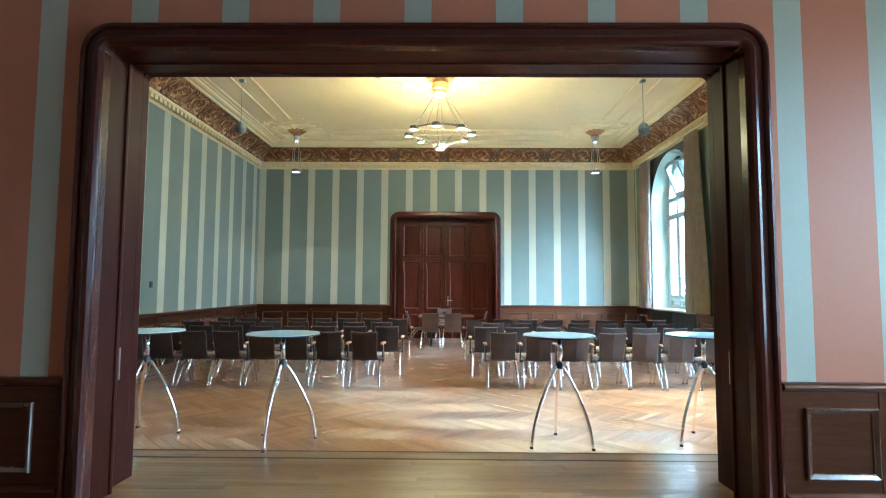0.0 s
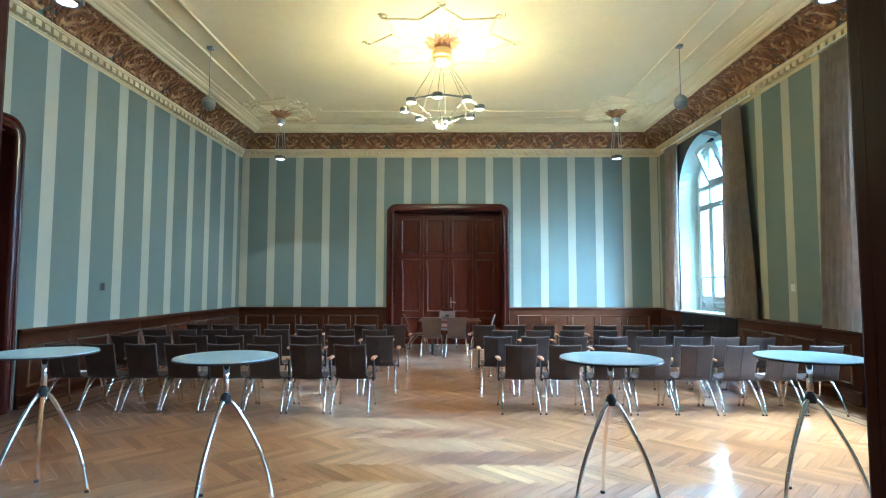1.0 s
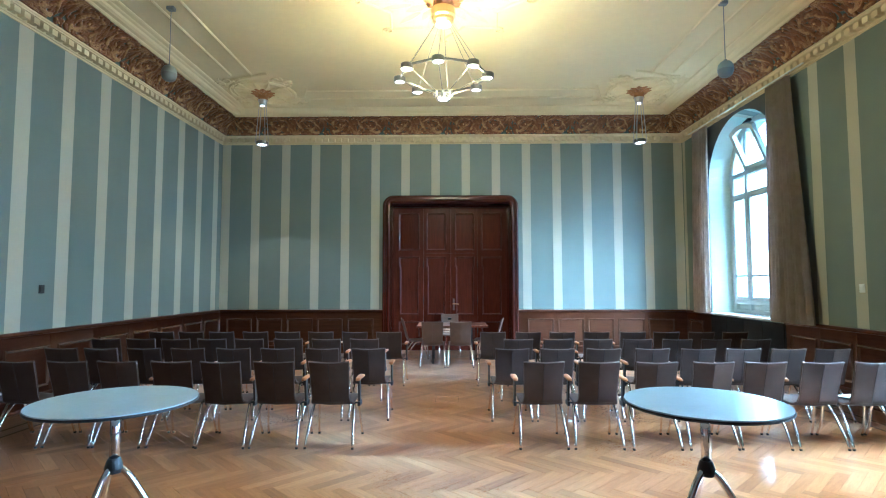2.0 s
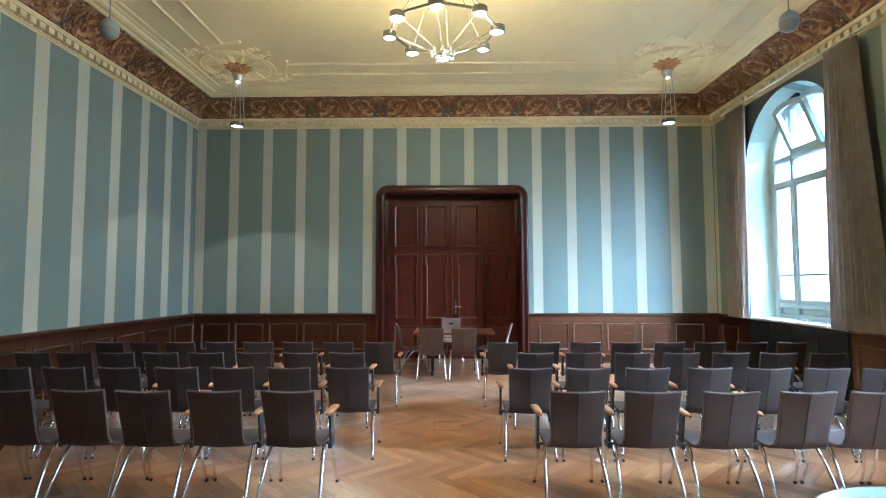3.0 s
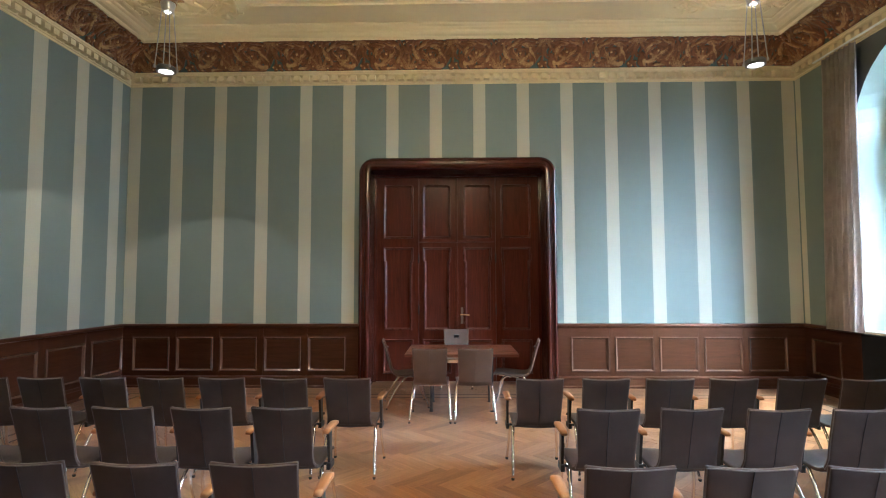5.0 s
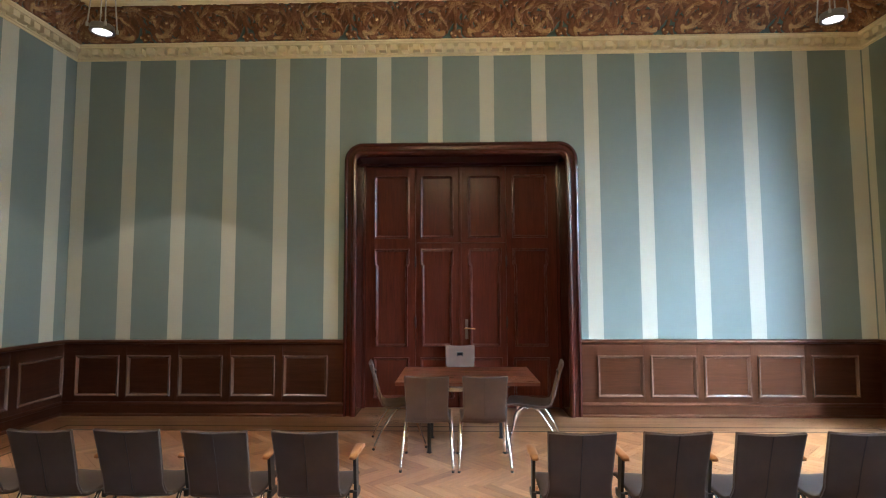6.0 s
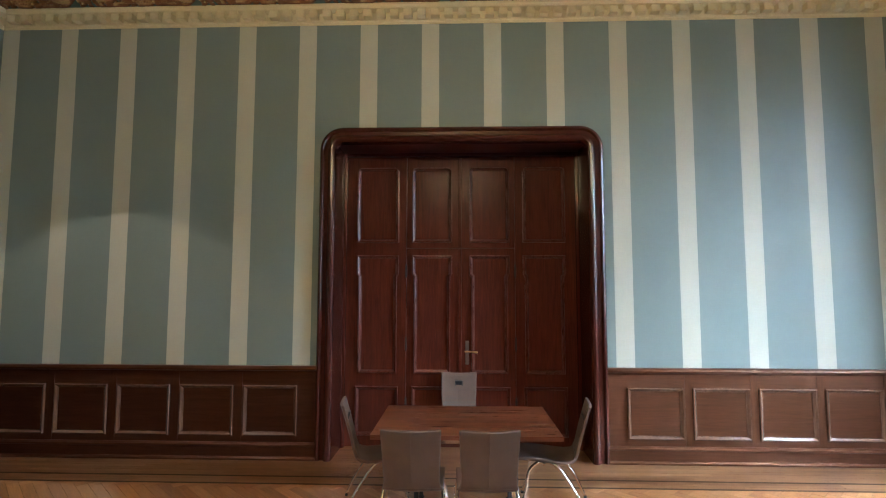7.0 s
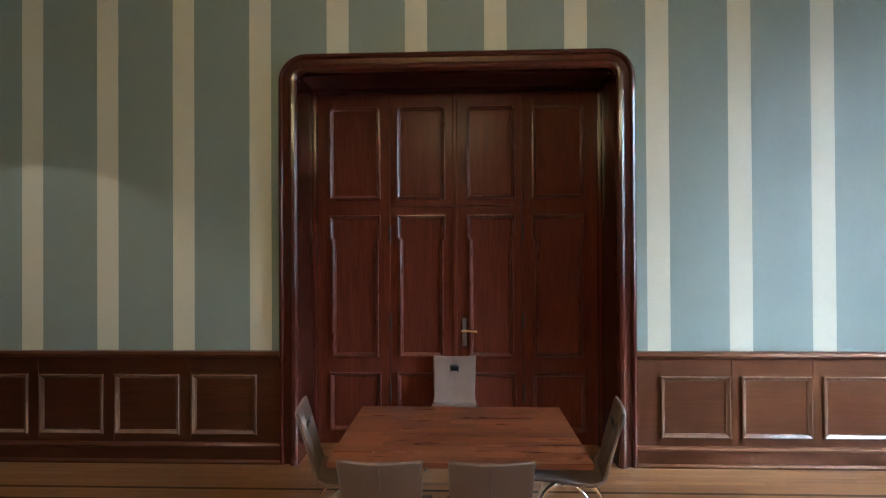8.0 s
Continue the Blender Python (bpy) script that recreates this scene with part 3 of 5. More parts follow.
def corner_rosette(at, sx, sy):
    bm = bmesh.new()
    ring_mould(bm, at, 0.62, 0.05, 0.03, ZC)
    ring_mould(bm, at, 0.54, 0.02, 0.015, ZC)
    leaf_fan(bm, at, 0.20, 0.50, 12, ZC, 0.035, 0.42)
    for i in range(28):
        a = 2 * math.pi * i / 28
        bmesh.ops.create_icosphere(bm, subdivisions=1, radius=0.016, matrix=Matrix.Translation((at[0] + 0.58 * math.cos(a), at[1] + 0.58 * math.sin(a), ZC - 0.004)))
    for i in range(4):
        a = math.pi / 4 + i * math.pi / 2
        for fl in (-1, 1):
            c = (at[0] + 0.80 * math.cos(a) + fl * 0.13 * math.sin(a), at[1] + 0.80 * math.sin(a) - fl * 0.13 * math.cos(a))
            volute(bm, c, ZC, 0.13, a, fl)
    q = 0.66
    for dx, dy in ((1, 0), (0, 1), (-1, 0), (0, -1)):
        bar_mould(bm, (at[0] + dx * 0.25 - dy * 0.2, at[1] + dy * 0.25 + dx * 0.2), (at[0] + dx * q - dy * 0.34, at[1] + dy * q + dx * 0.34), 0.035, 0.025)
        bar_mould(bm, (at[0] + dx * 0.25 + dy * 0.2, at[1] + dy * 0.25 - dx * 0.2), (at[0] + dx * q + dy * 0.34, at[1] + dy * q - dx * 0.34), 0.035, 0.025)
    tagged(part("trim_ceiling_rosette", bm, M_CEIL), "cream stucco rosette with leaves and a beaded ring", "rosette", "corner rosettes", "structure")


for c in CORNER:
    corner_rosette(c, 1, 1)


def centre_rosette():
    bm = bmesh.new()
    at = CH
    # a star-shaped outline of low bars round the leaves
    star = [((1.10 if i % 2 == 0 else 0.80) * math.cos(math.pi * i / 8), (1.10 if i % 2 == 0 else 0.80) * math.sin(math.pi * i / 8)) for i in range(16)]
    for i in range(16):
        p, q = star[i], star[(i + 1) % 16]
        bar_mould(bm, (at[0] + p[0], at[1] + p[1]), (at[0] + q[0], at[1] + q[1]), 0.035, 0.025)
    leaf_fan(bm, at, 0.25, 0.62, 12, ZC, 0.05, 0.42)
    leaf_fan(bm, at, 0.45, 0.92, 12, ZC, 0.03, 0.28, math.pi / 12)
    for i in range(8):
        a = i * math.pi / 4
        c = (at[0] + 1.18 * math.cos(a), at[1] + 1.18 * math.sin(a))
        volute(bm, c, ZC, 0.09, a, 1)
    tagged(part("trim_centre_rosette", bm, M_CEIL), "large cream stucco rosette above the chandelier", "rosette", kind="structure")


centre_rosette()


# ---- cornice and frieze ----
COVE = [(0.105, 4.935), (0.11, 4.97), (0.14, 5.025), (0.19, 5.085), (0.26, 5.145), (0.34, 5.195), (0.43, 5.238), (0.51, 5.262)]


def cove(v):
    """Inset, height and normal of the cove at v from 0 to 1."""
    k = v * (len(COVE) - 1)
    i = np.minimum(k.astype(int), len(COVE) - 2)
    f = k - i
    c = np.array(COVE)
    p = c[i] * (1 - f)[:, None] + c[i + 1] * f[:, None]
    d = c[i + 1] - c[i]
    d /= np.linalg.norm(d, axis=1)[:, None]
    return p, np.stack([d[:, 1], -d[:, 0]], 1)


UNIT, BAND, CELL = 1.385, 0.52, 0.006    # one pair of facing scrolls


def stroke(h, gx, gy, pts, w0, w1, top, groove=0.35):
    """Raises the height field along a tapering leaf or stalk with a channel down its middle."""
    n = len(pts)
    for shift in (-UNIT, 0.0, UNIT):
        P = np.array(pts) + (shift, 0)
        if P[:, 0].max() < -0.15 or P[:, 0].min() > UNIT + 0.15:
            continue
        m = (gx > P[:, 0].min() - w0 - 0.01) & (gx < P[:, 0].max() + w0 + 0.01) & (gy > P[:, 1].min() - w0 - 0.01) & (gy < P[:, 1].max() + w0 + 0.01)
        x, y = gx[m], gy[m]
        best = np.zeros(len(x))
        for i in range(n - 1):
            a, d = P[i], P[i + 1] - P[i]
            t = np.clip(((x - a[0]) * d[0] + (y - a[1]) * d[1]) / max(1e-9, d @ d), 0, 1)
            r = np.hypot(x - a[0] - d[0] * t, y - a[1] - d[1] * t)
            f = (i + t) / (n - 1)
            w = w0 + (w1 - w0) * f
            q = np.clip(1 - (r / w) ** 2, 0, 1)
            g = 1 - groove * np.exp(-(r / (0.28 * w)) ** 2)
            best = np.maximum(best, np.sqrt(q) * g * (top - 0.25 * f * top))
        h[m] = np.maximum(h[m], best)


def curl(start, angle, length, bend, n=9):
    """Points of a leaf that leaves start at an angle and curls by bend radians."""
    p, out = np.array(start, float), []
    for i in range(n):
        out.append(tuple(p))
        a = angle + bend * (i / (n - 1)) ** 1.4
        p = p + length / (n - 1) * np.array((math.cos(a), math.sin(a)))
    return out


def leaf_scroll_tile():
    """Height field of facing acanthus scrolls with leaves, stalks and berries."""
    rng = random.Random(8)
    gx, gy = np.meshgrid(np.arange(0, UNIT, CELL), np.arange(-BAND / 2, BAND / 2 + CELL, CELL), indexing="ij")
    h = np.zeros(gx.shape)
    eyes = ((0.36, 0.01, 1), (1.04, -0.01, -1))
    # low leaves that follow the swirl round the nearest scroll
    for _ in range(120):
        x, y = rng.uniform(0, UNIT), rng.uniform(-0.24, 0.24)
        cx, cy, flip = min(eyes, key=lambda e: abs(e[0] - x))
        a = math.atan2(y - cy, x - cx) + flip * (math.pi / 2 + rng.uniform(-0.7, 0.4))
        stroke(h, gx, gy, curl((x, y), a, rng.uniform(0.10, 0.20), flip * rng.uniform(0.3, 1.6)), rng.uniform(0.024, 0.042), 0.005, rng.uniform(0.35, 0.72), 0.45)
    for cx, cy, flip in eyes:
        spiral = []
        for i in range(46):
            t = i / 45
            a = -0.75 * math.pi + t * 1.45 * 2 * math.pi
            r = 0.222 * (1 - t) ** 0.8 + 0.020
            r *= 1 + 0.06 * math.sin(3 * a)
            spiral.append((cx + flip * 1.12 * r * math.cos(a), cy + r * math.sin(a), a))
        for i in range(0, 42, 2):
            x, y, a = spiral[i]
            size = 1 - 0.5 * i / 45
            for side in (-1, 1):
                turn = a + math.pi / 2 - side * rng.uniform(0.25, 0.75)
                L = (0.30 if side > 0 else 0.20) * size * rng.uniform(0.7, 1.25)
                dx = math.atan2(math.sin(turn), flip * math.cos(turn))
                stroke(h, gx, gy, curl((x, y), dx, L, flip * side * rng.uniform(0.7, 2.2)), 0.029 * size + 0.006, 0.003, rng.uniform(0.55, 0.95), 0.38)
        stroke(h, gx, gy, [(x, y) for x, y, a in spiral[10:]], 0.016, 0.009, 0.70, 0.35)
        stroke(h, gx, gy, [(cx, cy), (cx + 0.002, cy)], 0.026, 0.026, 1.0, 0.0)
        x, y, a = spiral[0]
        for k in range(6):
            stroke(h, gx, gy, curl((x + flip * 0.03 * k, y - 0.02), math.pi / 2 - flip * (1.7 - 0.36 * k), 0.36 - 0.03 * k, flip * (2.0 - 0.35 * k), 12), 0.030, 0.005, 0.95 - 0.06 * k, 0.4)
    for cx, up in ((0.70, 1), (0.0, -1)):
        # a broad leaf with curling lobes between the scrolls
        for k in range(5):
            q = k - 2
            stroke(h, gx, gy, curl((cx + q * 0.022, -0.25 * up), up * (math.pi / 2 - q * 0.30), 0.40 - 0.07 * abs(q), -up * q * 0.75 + 0.25 * (k % 2), 11), 0.038, 0.008, 0.78 + 0.05 * (k % 2), 0.5)
        for bx, by in ((-0.05, 0.19), (0.055, 0.17), (0.0, 0.225), (-0.12, -0.19), (0.11, -0.21)):
            stroke(h, gx, gy, [(cx + bx, up * by), (cx + bx + 0.001, up * by)], 0.022, 0.022, 0.95, 0.0)
    return h


TILE = leaf_scroll_tile()


def scrollwork(s, b):
    """Relief height, 0 to 1, of the leaf scrolls: s along, b across (both metres)."""
    i = (s / CELL).astype(int) % TILE.shape[0]
    j = np.clip(((b + BAND / 2) / CELL).astype(int), 0, TILE.shape[1] - 1)
    edge = np.clip((0.262 - np.abs(b)) / 0.012, 0, 1)
    return TILE[i, j] * edge


def frieze(name, length, m, seed):
    ns, nv = int(length / 0.0095), 54
    v = np.linspace(0, 1, nv)
    p, nrm = cove(v)
    seg = np.hypot(*np.diff(p, axis=0).T)
    arc = np.concatenate([[0], np.cumsum(seg)])
    arc = arc / arc[-1] * 0.52 - 0.26
    s = np.linspace(-0.5, 0.5, ns)
    ins, zz = p[:, 0][None, :], p[:, 1][None, :]
    x = s[:, None] * (length - 2 * ins)
    rng = np.random.default_rng(seed)
    warp = 0.006 * np.sin(x * 7 + seed)
    bb = arc[None, :] + warp
    h = scrollwork(x + 20 * UNIT + 0.10, bb)
    h += 0.05 * rng.random(h.shape) * (h > 0.15)
    d = 0.002 + 0.055 * h
    X = x
    Y = -(ins + nrm[:, 0][None, :] * d)
    Z = zz + nrm[:, 1][None, :] * d
    verts = np.stack([X, Y, Z], -1).reshape(-1, 3)
    i, j = np.meshgrid(np.arange(ns - 1), np.arange(nv - 1), indexing="ij")
    a = (i * nv + j).ravel()
    faces = np.stack([a, a + nv, a + nv + 1, a + 1], 1)
    me = bpy.data.meshes.new("frieze")
    me.from_pydata(verts.tolist(), [], faces.tolist())
    at = me.attributes.new("crest", "FLOAT", "POINT")
    at.data.foreach_set("value", h.ravel().astype(np.float32))
    me.transform(m)
    ob = finish(name, me, M_RELIEF, smooth=True)
    return tagged(ob, "painted stucco frieze of copper and gold leaf scrolls", "frieze", "friezes", "structure")


SIDES = (  # middle of each wall, turn, length
    ("north", Matrix.Translation((0, Y1, 0)), 2 * XW),
    ("west", Matrix.Translation((-XW, (Y0 + Y1) / 2, 0)) @ Matrix.Rotation(math.pi / 2, 4, "Z"), Y1 - Y0),
    ("east", Matrix.Translation((XW, (Y0 + Y1) / 2, 0)) @ Matrix.Rotation(-math.pi / 2, 4, "Z"), Y1 - Y0),
    ("south", Matrix.Translation((0, Y0, 0)) @ Matrix.Rotation(math.pi, 4, "Z"), 2 * XW),
)
for n, (side, m, length) in enumerate(SIDES):
    frieze("trim_frieze_" + side, length, m, n + 3)

DENTIL = None
for side, m, length in SIDES:
    bm = bmesh.new()
    prof = [(0.0, 4.745), (0.012, 4.745), (0.016, 4.768), (0.030, 4.776), (0.030, 4.790), (0.018, 4.794), (0.018, 4.874), (0.070, 4.878), (0.104, 4.886), (0.108, 4.902), (0.118, 4.914), (0.118, 4.938), (0.0, 4.97)]
    a = [bm.verts.new((-length / 2 + i, -i, z)) for i, z in prof]
    b = [bm.verts.new((length / 2 - i, -i, z)) for i, z in prof]
    for k in range(len(prof) - 1):
        bm.faces.new((a[k], a[k + 1], b[k + 1], b[k]))
    bm.transform(m)
    co = tagged(part("trim_cornice_" + side, bm, M_STUCCO), "cream stucco cornice with a row of dentils", "cornice", "cornices", "structure")
    count = int((length - 0.16) / 0.15)
    for k in range(count):
        x = (k - (count - 1) / 2) * 0.15
        if DENTIL is None:
            bm = bmesh.new()
            box(bm, -0.047, -0.106, 4.794, 0.047, -0.016, 4.872, 0.003)
            DENTIL = part("dentil", bm, M_STUCCO, co)
            DENTIL.matrix_local = m @ Matrix.Translation((x, 0, 0))
        else:
            again(DENTIL, m @ Matrix.Translation((x, 0, 0)), co)


# ---- wainscot ----
def wainscot(name, runs, m, pitch, panel_w, mats, label, height=DADO, pz=(0.245, 0.770)):
    """runs: (start, end, panel starts) along local x; local -y points into the room."""
    along, up = mats
    ws = tagged(thing("wainscot_" + name), label, "wainscot", "wainscots", "structure")
    k = height / DADO
    for x0, x1, starts in runs:
        bm = bmesh.new()
        box(bm, x0, -0.028, 0.0, x1, 0.0, 0.935 * k)
        bm.transform(m)
        part("backing", bm, along, ws)
        bm = bmesh.new()
        prof = [(0.0, 0.905), (0.034, 0.905), (0.040, 0.918), (0.058, 0.926), (0.064, 0.942), (0.058, 0.958), (0.045, 0.970), (0.0, 0.972)]
        r = [[bm.verts.new((x, -i, z * k)) for i, z in prof] for x in (x0, x1)]
        for q in range(len(prof) - 1):
            bm.faces.new((r[0][q], r[0][q + 1], r[1][q + 1], r[1][q]))
        bm.faces.new(r[0]), bm.faces.new(r[1][::-1])
        bm.transform(m)
        part("cap_rail", bm, along, ws)
        bm = bmesh.new()
        prof = [(0.0, 0.0), (0.066, 0.0), (0.070, 0.018), (0.058, 0.032), (0.050, 0.036), (0.050, 0.135), (0.058, 0.142), (0.056, 0.158), (0.042, 0.172), (0.034, 0.178), (0.0, 0.18)]
        r = [[bm.verts.new((x, -i, z * k)) for i, z in prof] for x in (x0, x1)]
        for q in range(len(prof) - 1):
            bm.faces.new((r[0][q], r[0][q + 1], r[1][q + 1], r[1][q]))
        bm.faces.new(r[0]), bm.faces.new(r[1][::-1])
        bm.transform(m)
        part("baseboard", bm, along, ws)
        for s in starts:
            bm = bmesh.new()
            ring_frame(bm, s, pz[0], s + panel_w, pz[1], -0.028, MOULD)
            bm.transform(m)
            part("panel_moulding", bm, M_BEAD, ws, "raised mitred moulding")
        # uprights between the panels
        for s in starts[1:]:
            bm = bmesh.new()
            g = pitch - panel_w
            box(bm, s - g + 0.012, -0.0325, 0.18 * k, s - 0.012, -0.028, 0.905 * k)
            bm.transform(m)
            part("stile", bm, M_OAKZ, ws)
    return ws


BACK_M = Matrix.Translation((0, Y1 - 0.002, 0))
wainscot("north", [(-XW, -1.545, [-5.07 + 0.685 * i for i in range(5)]), (1.505, XW, [1.705 + 0.67 * i for i in range(5)])],
         BACK_M, 0.67, 0.58, (M_OAKX, M_OAKX), "varnished brown wooden wainscot with raised square panels")
LEFT_M = Matrix.Translation((-XW + 0.002, 0, 0)) @ Matrix.Rotation(math.pi / 2, 4, "Z")
wainscot("west", [(8.03, Y1 - 0.03, [14.06 - 0.84 * i for i in range(7, -1, -1)]), (Y0, 4.80, [])],
         LEFT_M, 0.84, 0.70, (M_OAKY, M_OAKY), "varnished brown wooden wainscot with raised square panels")
RIGHT_M = Matrix.Translation((XW - 0.002, 0, 0)) @ Matrix.Rotation(-math.pi / 2, 4, "Z")
wainscot("east", [(-Y1 + 0.03, -13.65, [-14.6]), (-11.27, -8.40, [-11.15, -10.48, -9.81, -9.14]), (-6.02, -Y0, [-5.85, -5.18])],
         RIGHT_M, 0.67, 0.58, (M_OAKY, M_OAKY), "varnished brown wooden wainscot with raised square panels")
FRONT_M = Matrix.Translation((0, 3.738, 0))
wainscot("south", [(-5.0, PX - PH - 0.18, [-4.985 + 0.60 * i for i in range(4)]), (PX + PH + 0.18, 5.0, [2.43 + 0.60 * i for i in range(4)])],
         FRONT_M, 0.60, 0.48, (M_OAKX, M_OAKX), "varnished brown wooden wainscot with raised panels", 0.865, (0.24, 0.705))


# ---- doors ----
def shouldered(bm, x0, z0, x1, z1, y, kind):
    """Moulding round one door panel: rounded top, stepped shoulders or plain."""
    w = 0.026
    if kind == "round":
        r = 0.055
        pts = [(x0, z0), (x1, z0), (x1, z1 - r)]
        pts += [(x1 - r + r * math.cos(a), z1 - r + r * math.sin(a)) for a in (math.pi / 8 * i for i in range(1, 4))]
        pts += [(x1 - r, z1), (x0 + r, z1)]
        pts += [(x0 + r - r * math.sin(a), z1 - r + r * math.cos(a)) for a in (math.pi / 8 * i for i in range(1, 4))]
        pts += [(x0, z1 - r)]
    elif kind == "shoulder":
        d, s = 0.22, 0.022
        pts = [(x0 + s, z0), (x1 - s, z0), (x1 - s, z1 - d - 0.03), (x1, z1 - d), (x1, z1), (x0, z1), (x0, z1 - d), (x0 + s, z1 - d - 0.03)]
    else:
        pts = [(x0, z0), (x1, z0), (x1, z1), (x0, z1)]
    n = len(pts)
    path = []
    for i, p in enumerate(pts):
        a, b = Vector(pts[i - 1]), Vector(pts[(i + 1) % n])
        p = Vector(p)
        e0, e1 = (p - a).normalized(), (b - p).normalized()
        n0, n1 = Vector((-e0.y, e0.x)), Vector((-e1.y, e1.x))
        q = n0 + n1
        q = q / max(0.3, q.dot(n0))
        path.append((Vector((p.x, y, p.y)), Vector((q.x, 0, q.y)), Vector((0, -1, 0))))
    sweep(bm, path, [(0.0, -0.002), (0.0, 0.021), (0.004, 0.028), (0.012, 0.029), (0.026, 0.018), (0.030, 0.008), (w + 0.010, 0.006), (w + 0.014, 0.0), (w + 0.014, -0.002)], closed=True)


def panelled_door(name, m, top, label, handle=True):
    """A casing with a deep jamb, two fixed side leaves, two middle leaves and a panelled head. Local -y faces the room."""
    door = tagged(thing(name, m), label, "door", "panelled doors", "structure")
    half = 1.36
    bm = bmesh.new()
    sweep(bm, portal_path(half, top - 0.18, 0.07), CASING)
    part("casing", bm, M_MAHOG, door, smooth=False)
    for sx in (-1, 1):
        bm = bmesh.new()
        box(bm, sx * half, 0.029, 0, sx * (half + 0.04), 0.46, top - 0.14)
        part("jamb", bm, M_MAHOG, door)
        bm = bmesh.new()
        box(bm, sx * (half - 0.035), 0.40, 0, sx * half, 0.455, top - 0.18, 0.006)
        part("stop", bm, M_MAHOG, door)
    bm = bmesh.new()
    box(bm, -half, 0.029, top - 0.18, half, 0.46, top - 0.14)
    box(bm, -half, 0.40, top - 0.215, half, 0.455, top - 0.18)
    part("head_jamb", bm, M_MAHOGX, door)
    # added unseen panel, closes the hole in the wall behind the leaves
    bm = bmesh.new()
    box(bm, -half - 0.04, 0.52, 0, half + 0.04, 0.60, top)
    part("backing", bm, M_MAHOG, door, "added closing panel behind the leaves")
    y = 0.46
    # leaves: outer pair fixed, inner pair opening, head panels above the opening pair
    for sx in (-1, 1):
        bm = bmesh.new()
        box(bm, sx * 0.632, y, 0.005, sx * half, y + 0.05, top - 0.18)
        leaf = part("side_leaf", bm, M_MAHOGD, door)
        for z0, z1, kind in ((0.13, 0.68, "plain"), (0.83, 2.18, "shoulder"), (2.33, 3.215, "round")):
            bm = bmesh.new()
            q = sorted((sx * 0.72, sx * 1.21))
            shouldered(bm, q[0], z0, q[1], z1, y, kind)
            part("panel_moulding", bm, M_MAHOGS, leaf)
        bm = bmesh.new()
        box(bm, sx * 0.004, y, 0.005, sx * 0.628, y + 0.05, 2.262)
        leaf = part("middle_leaf", bm, M_MAHOGD, door)
        for z0, z1, kind in ((0.13, 0.68, "plain"), (0.83, 2.18, "shoulder")):
            bm = bmesh.new()
            q = sorted((sx * 0.10, sx * 0.565))
            shouldered(bm, q[0], z0, q[1], z1, y, kind)
            part("panel_moulding", bm, M_MAHOGS, leaf)
        bm = bmesh.new()
        box(bm, sx * 0.004, y, 2.267, sx * 0.628, y + 0.05, top - 0.18)
        head = part("head_panel", bm, M_MAHOGD, door)
        bm = bmesh.new()
        q = sorted((sx * 0.10, sx * 0.565))
        shouldered(bm, q[0], 2.33, q[1], 3.215, y, "round")
        part("panel_moulding", bm, M_MAHOGS, head)
        for z in (0.48, 1.16, 2.0):
            bm = bmesh.new()
            lathe(bm, [(0.0, -0.082), (0.006, -0.078), (0.011, -0.07), (0.011, 0.07), (0.006, 0.078), (0.0, 0.082)], (sx * 0.631, y - 0.008, z), 10)
            part("hinge", bm, M_BLACK, door, smooth=True)
    bm = bmesh.new()
    box(bm, -0.030, y - 0.022, 0.01, 0.012, y, 2.255, 0.008)
    box(bm, -0.030, y - 0.022, 2.275, 0.012, y, top - 0.19, 0.008)
    part("astragal", bm, M_MAHOGD, door)
    if handle:
        bm = bmesh.new()
        box(bm, 0.055, y - 0.010, 0.93, 0.095, y, 1.20, 0.004)
        plate = part("handle_plate", bm, M_STEEL, door, "dark metal lock plate")
        bm = bmesh.new()
        tube(bm, [(0.075, y - 0.005, 1.08), (0.075, y - 0.05, 1.08)], 0.010)
        tube(bm, curve([(0.045, y - 0.055, 1.079), (0.075, y - 0.055, 1.082), (0.13, y - 0.055, 1.078), (0.18, y - 0.052, 1.074)], 5), 0.009)
        bmesh.ops.create_icosphere(bm, subdivisions=2, radius=0.013, matrix=Matrix.Translation((0.183, y - 0.052, 1.074)))
        part("handle", bm, M_BRASS, plate, "brass lever handle", True)
    return door


panelled_door("door_1", Matrix.Translation((-0.02, Y1 - 0.002, 0)), 3.56, "closed dark mahogany panelled double door with a brass lever")
panelled_door("door_2", Matrix.Translation((-XW + 0.002, 6.41, 0)) @ Matrix.Rotation(math.pi / 2, 4, "Z"), 3.56, "closed dark mahogany panelled door in a rounded casing", False)


